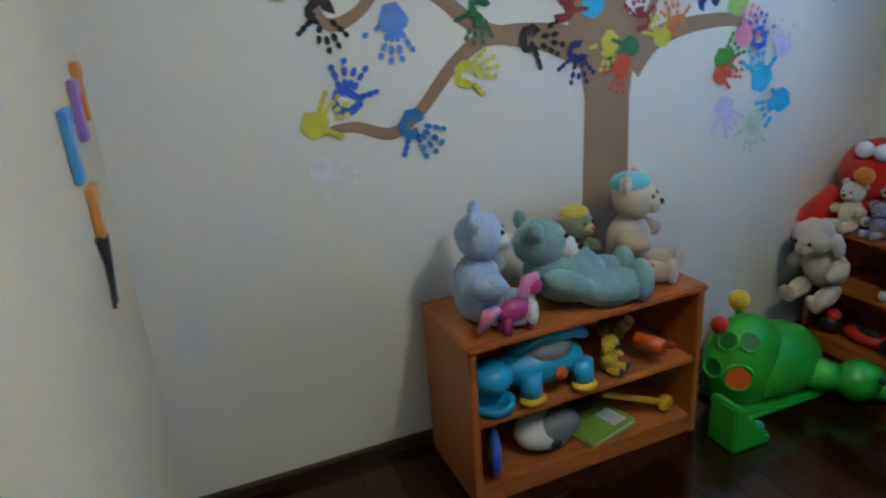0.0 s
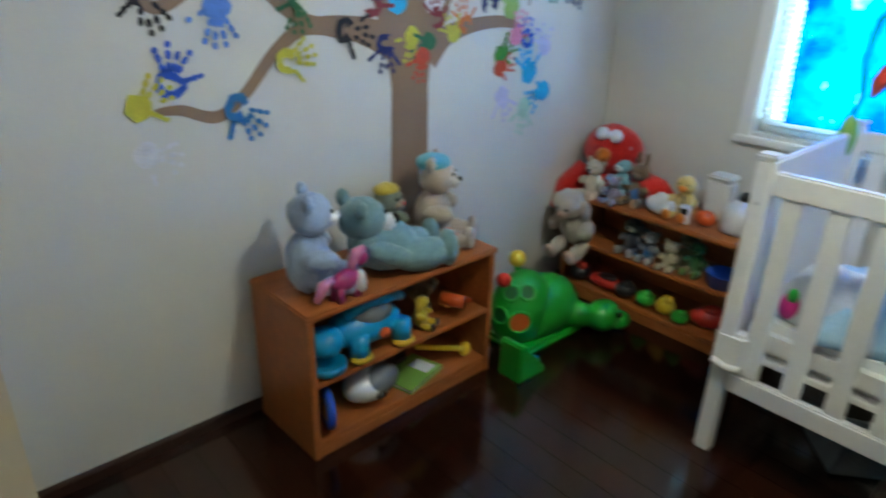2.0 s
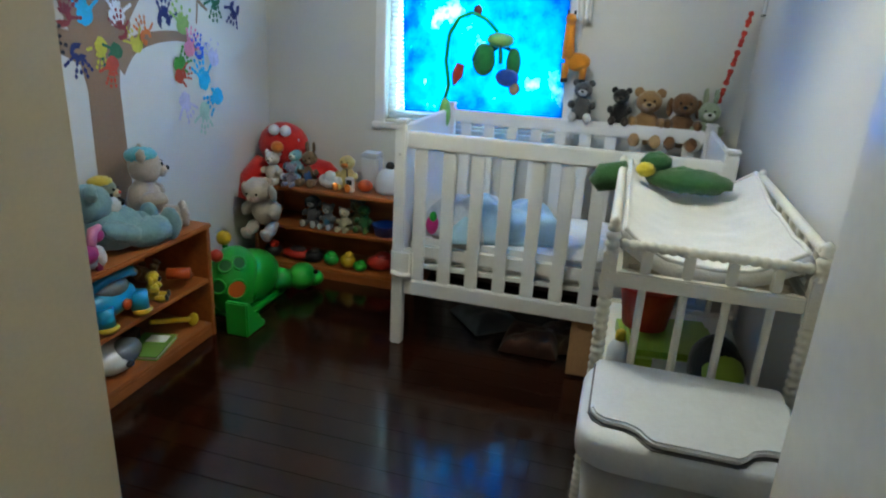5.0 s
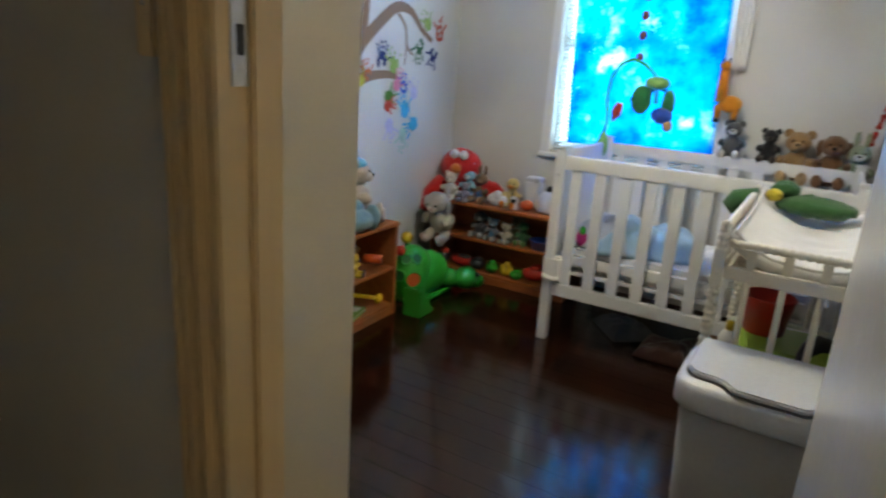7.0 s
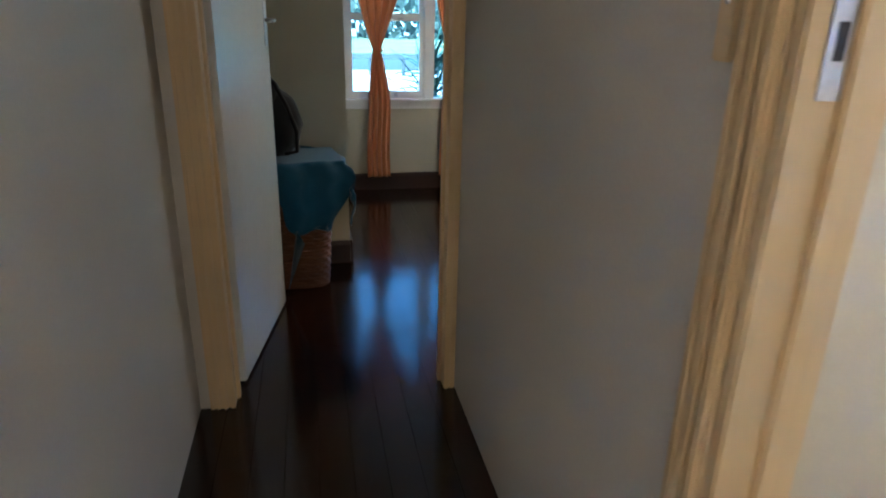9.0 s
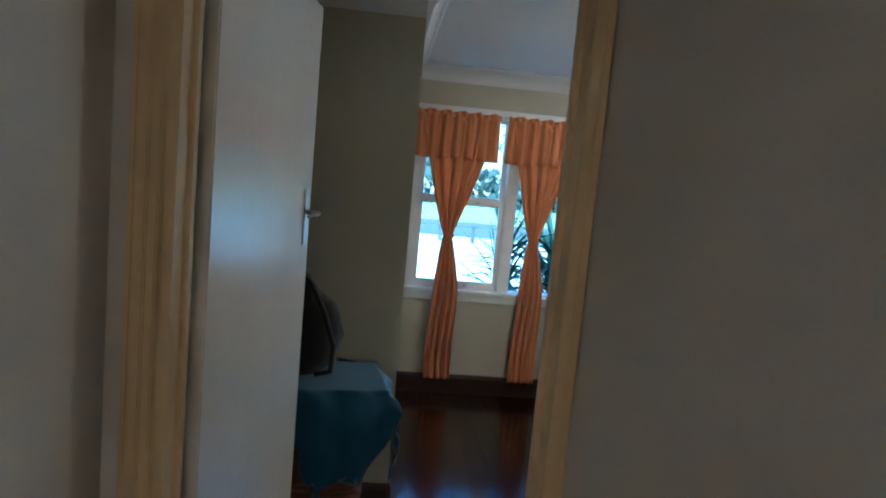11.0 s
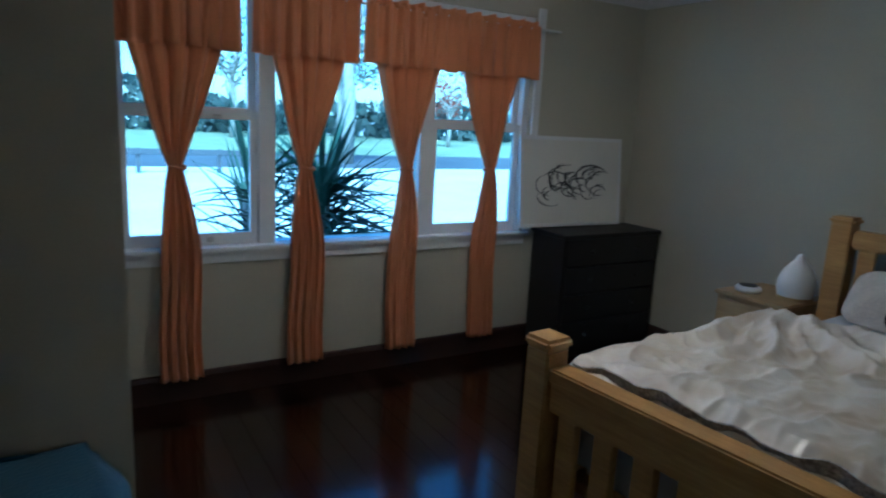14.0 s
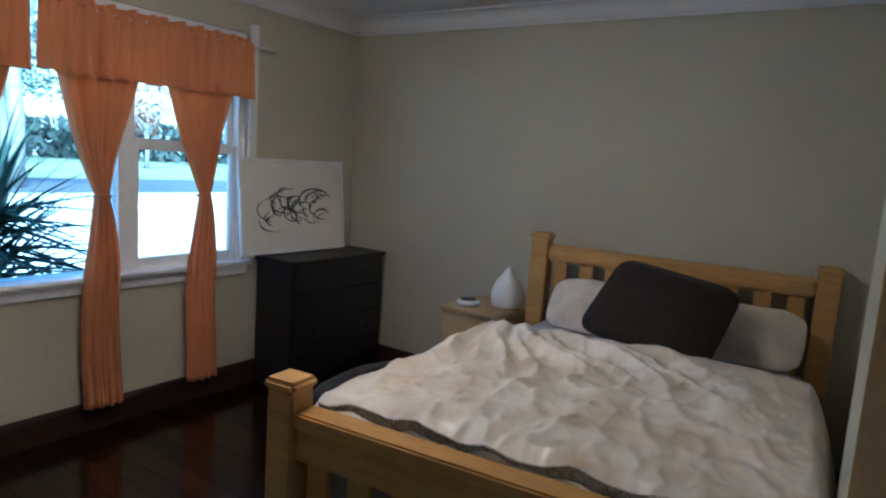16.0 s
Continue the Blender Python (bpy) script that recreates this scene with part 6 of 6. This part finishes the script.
cb = thing("cardboard_box", pose(1.80, 0.07, 0, 0, 0, 3), "open brown cardboard box beside the change table", "box")
M_CARD = mat("brown_cardboard", (0.33, 0.19, 0.09), 0.85, var=0.12, scale=5, fine=70)
for lo, hi in (((0, -0.3, 0), (0.006, 0.0, 0.24)), ((0.26, -0.3, 0), (0.266, 0.0, 0.27)), ((0.0062, -0.3, 0), (0.2598, -0.294, 0.27)), ((0.0062, -0.006, 0), (0.2598, 0.0, 0.27)), ((0.0062, -0.2938, 0), (0.2598, -0.0062, 0.006))):
    part("panel", box(lo, hi, 0.001), M_CARD, cb)
part("flap", box((-0.004, 0.001, 0.0), (0.004, 0.10, 0.26), 0.001, m=pose(0, 0, 0.01, 0, 8, 0)), M_CARD, cb)
for i, (x, y, c) in enumerate(((2.05, 0.35, (0.10, 0.05, 0.04)), (2.15, 0.15, (0.12, 0.09, 0.07)), (2.2, 0.6, (0.10, 0.12, 0.15)))):
    fold_cloth("folded_clothes", "loose folded clothes stored under the cot", "clothes", pose(x, y, 0.002, 0, 0, 20 * i), 0.3, 0.26, 0.07, fabric("stored_cloth", c), 10 + i)
# small plate on the hall wall by the door trim
bell = thing("wall_plate", pose(HX1, 0.672, 1.38), "small white painted plate on the hall wall", "wall plate")
part("plate", box((-0.008, -0.02, -0.05), (-0.0005, 0.02, 0.05), 0.003), M_TRIM, bell)
part("screw", ball((-0.009, 0, 0.02), 0.004, seg=8, rings=6), M_METAL, bell)
# ---------- outside the bedroom window ----------


def yucca(m, n, seed):
    r = random.Random(seed)
    g = thing("yucca_plant", m, "spiky dark green yucca plant outside the window", "plant")
    part("trunk", tube([(0, 0, 0), (0.02, 0.01, 0.7), (0, 0, 1.35)], [0.09, 0.07, 0.06], 12), M_BARK, g, smooth=True)
    for i in range(n):
        a = r.uniform(0, 2 * math.pi)
        el = r.uniform(-0.35, 1.35)
        L = r.uniform(0.45, 0.8)
        w = r.uniform(0.018, 0.03)
        b = Vector((0, 0, r.uniform(0.95, 1.5)))
        d = Vector((math.cos(a) * math.cos(el), math.sin(a) * math.cos(el), math.sin(el)))
        s = d.cross(Vector((0, 0, 1))).normalized()
        bm = bmesh.new()
        rows = []
        for k in range(6):
            t = k / 5
            p = b + d * L * t - Vector((0, 0, 0.16 * t * t * math.cos(el)))
            ww = w * (0.7 + 1.2 * t) * (1 - t) + 0.001
            rows.append([bm.verts.new(p - s * ww), bm.verts.new(p + Vector((0, 0, -ww * 0.6))), bm.verts.new(p + s * ww)])
        for p, q in zip(rows, rows[1:]):
            for j in range(2):
                bm.faces.new((p[j], p[j + 1], q[j + 1], q[j]))
        part("leaf", bm, M_LEAF, g)


yucca(pose(0.52, 6.15, -0.55), 200, 4)
yucca(pose(0.10, 6.3, -0.55), 90, 8)


def tree(m, h, seed, leaf=1300, spread=0.46, foliage=None, label="leafy street tree with a pale trunk"):
    r = random.Random(seed)
    g = thing("tree", m, label, "tree", group="street trees")
    top = h * 0.45
    part("trunk", tube([(0, 0, -0.1), (0.1 * h * 0.1, 0, top * 0.5), (0, 0.05, top), (0.05 * h, 0, h * 0.8)], [0.05 * h * 0.6, 0.035 * h * 0.7, 0.02 * h, 0.006 * h], 10), M_BARK, g, smooth=True)
    for i in range(7):
        a = i * 2.4
        part("limb", tube([(0, 0.03, top * (0.8 + 0.06 * i)), (math.cos(a) * h * 0.14, math.sin(a) * h * 0.14, top + h * 0.16), (math.cos(a) * h * 0.28, math.sin(a) * h * 0.28, top + h * 0.24)], [0.014 * h, 0.009 * h, 0.003 * h], 7), M_BARK, g)
    bm = bmesh.new()
    cl = [Vector((r.gauss(0, spread * h * 0.5), r.gauss(0, spread * h * 0.5), h * r.uniform(0.45, 1.0))) for _ in range(16)]
    for i in range(leaf):
        c = r.choice(cl) + Vector((r.gauss(0, 1), r.gauss(0, 1), r.gauss(0, 0.7))) * h * 0.075
        e = Euler((r.uniform(0, 6), r.uniform(0, 6), r.uniform(0, 6))).to_matrix()
        s = h * r.uniform(0.009, 0.018)
        bm.faces.new([bm.verts.new(c + e @ Vector(p) * s) for p in ((-1, -0.5, 0), (0.2, -0.7, 0.2), (1, 0.1, 0), (0.1, 0.7, -0.2))])
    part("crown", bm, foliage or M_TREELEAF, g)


for i, (tx, ty, th) in enumerate(((-14, 44, 9), (-4, 47, 8), (8.8, 26, 10), (9, 46, 8.5), (16, 45, 9), (22, 47, 10), (30, 46, 9), (40, 50, 10), (-24, 48, 10), (52, 49, 11))):
    tree(pose(tx, ty, -0.55), th, 20 + i)
M_REDLEAF = mat("red_foliage", (0.30, 0.07, 0.04), 0.8, var=0.3, scale=0.8, fine=4, transl=0.45)
tree(pose(22.5, 41, -0.55), 5.2, 61, foliage=M_REDLEAF, label="small red-leaved garden tree across the road")
hd2 = bmesh.new()
rr_ = random.Random(77)
for i in range(5200):
    x, z = rr_.uniform(-50, 80), rr_.random()
    c = Vector((x, 55 + rr_.uniform(-2, 2), -0.5 + z * (3.0 + 1.6 * noise.noise((x * 0.12, 0, 0)))))
    e = Euler((rr_.uniform(0, 6), rr_.uniform(0, 6), rr_.uniform(0, 6))).to_matrix()
    hd2.faces.new([hd2.verts.new(c + e @ Vector(p) * 0.5) for p in ((-1, -0.5, 0), (0.2, -0.7, 0.2), (1, 0.1, 0), (0.1, 0.7, -0.2))])
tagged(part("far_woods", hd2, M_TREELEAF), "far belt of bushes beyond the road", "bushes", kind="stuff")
fence = thing("road_barrier", pose(0, 0, 0), "low rail barrier beside the road", "barrier")
for i in range(14):
    part("post", box((-9 + i * 1.1, 21.95, -0.6), (-8.88 + i * 1.1, 22.07, 0.15), 0.01), M_ROAD, fence)
part("rail", box((-9.2, 21.9, -0.02), (5.4, 21.949, 0.14), 0.01), M_ROAD, fence)
# ---------- floor boards, laid along y ----------
fb = bmesh.new()
for lo, hi in (((HX0 - 0.1, -2.6), (HX1 + 0.1, NY0 - 0.1)), ((HX0 - 0.1, NY0 - 0.1), (NX1, BY0 - 0.12)), ((BX0, BY0 - 0.12), (NX1, BY1))):
    box((*lo, -0.06), (*hi, -0.012), 0, fb)
structure("floor_base", fb, M_GAP, "dark gap under the floor boards", "floor")
fl = thing("floor", pose(0, 0, 0), "dark polished jarrah floor boards", "floor", kind="structure")
rnd = random.Random(3)
W = 0.108
x = BX0
while x < NX1 - 0.01:
    w = min(W, NX1 - x)
    start = BY0 - 0.12 if x + w < HX0 - 0.1 else (NY0 - 0.1 if x > HX1 + 0.1 else -2.6)
    cuts = [-2.6, rnd.uniform(-0.9, 0.4), rnd.uniform(2.3, 3.9), BY1]
    cuts = [start] + [c for c in cuts if c > start + 0.1]
    for a, b in zip(cuts, cuts[1:]):
        part("plank", box((x + 0.0006, a + 0.0005, -0.012), (x + w - 0.0006, b - 0.0005, 0.0), 0.0006), M_FLOOR, fl)
    x += W
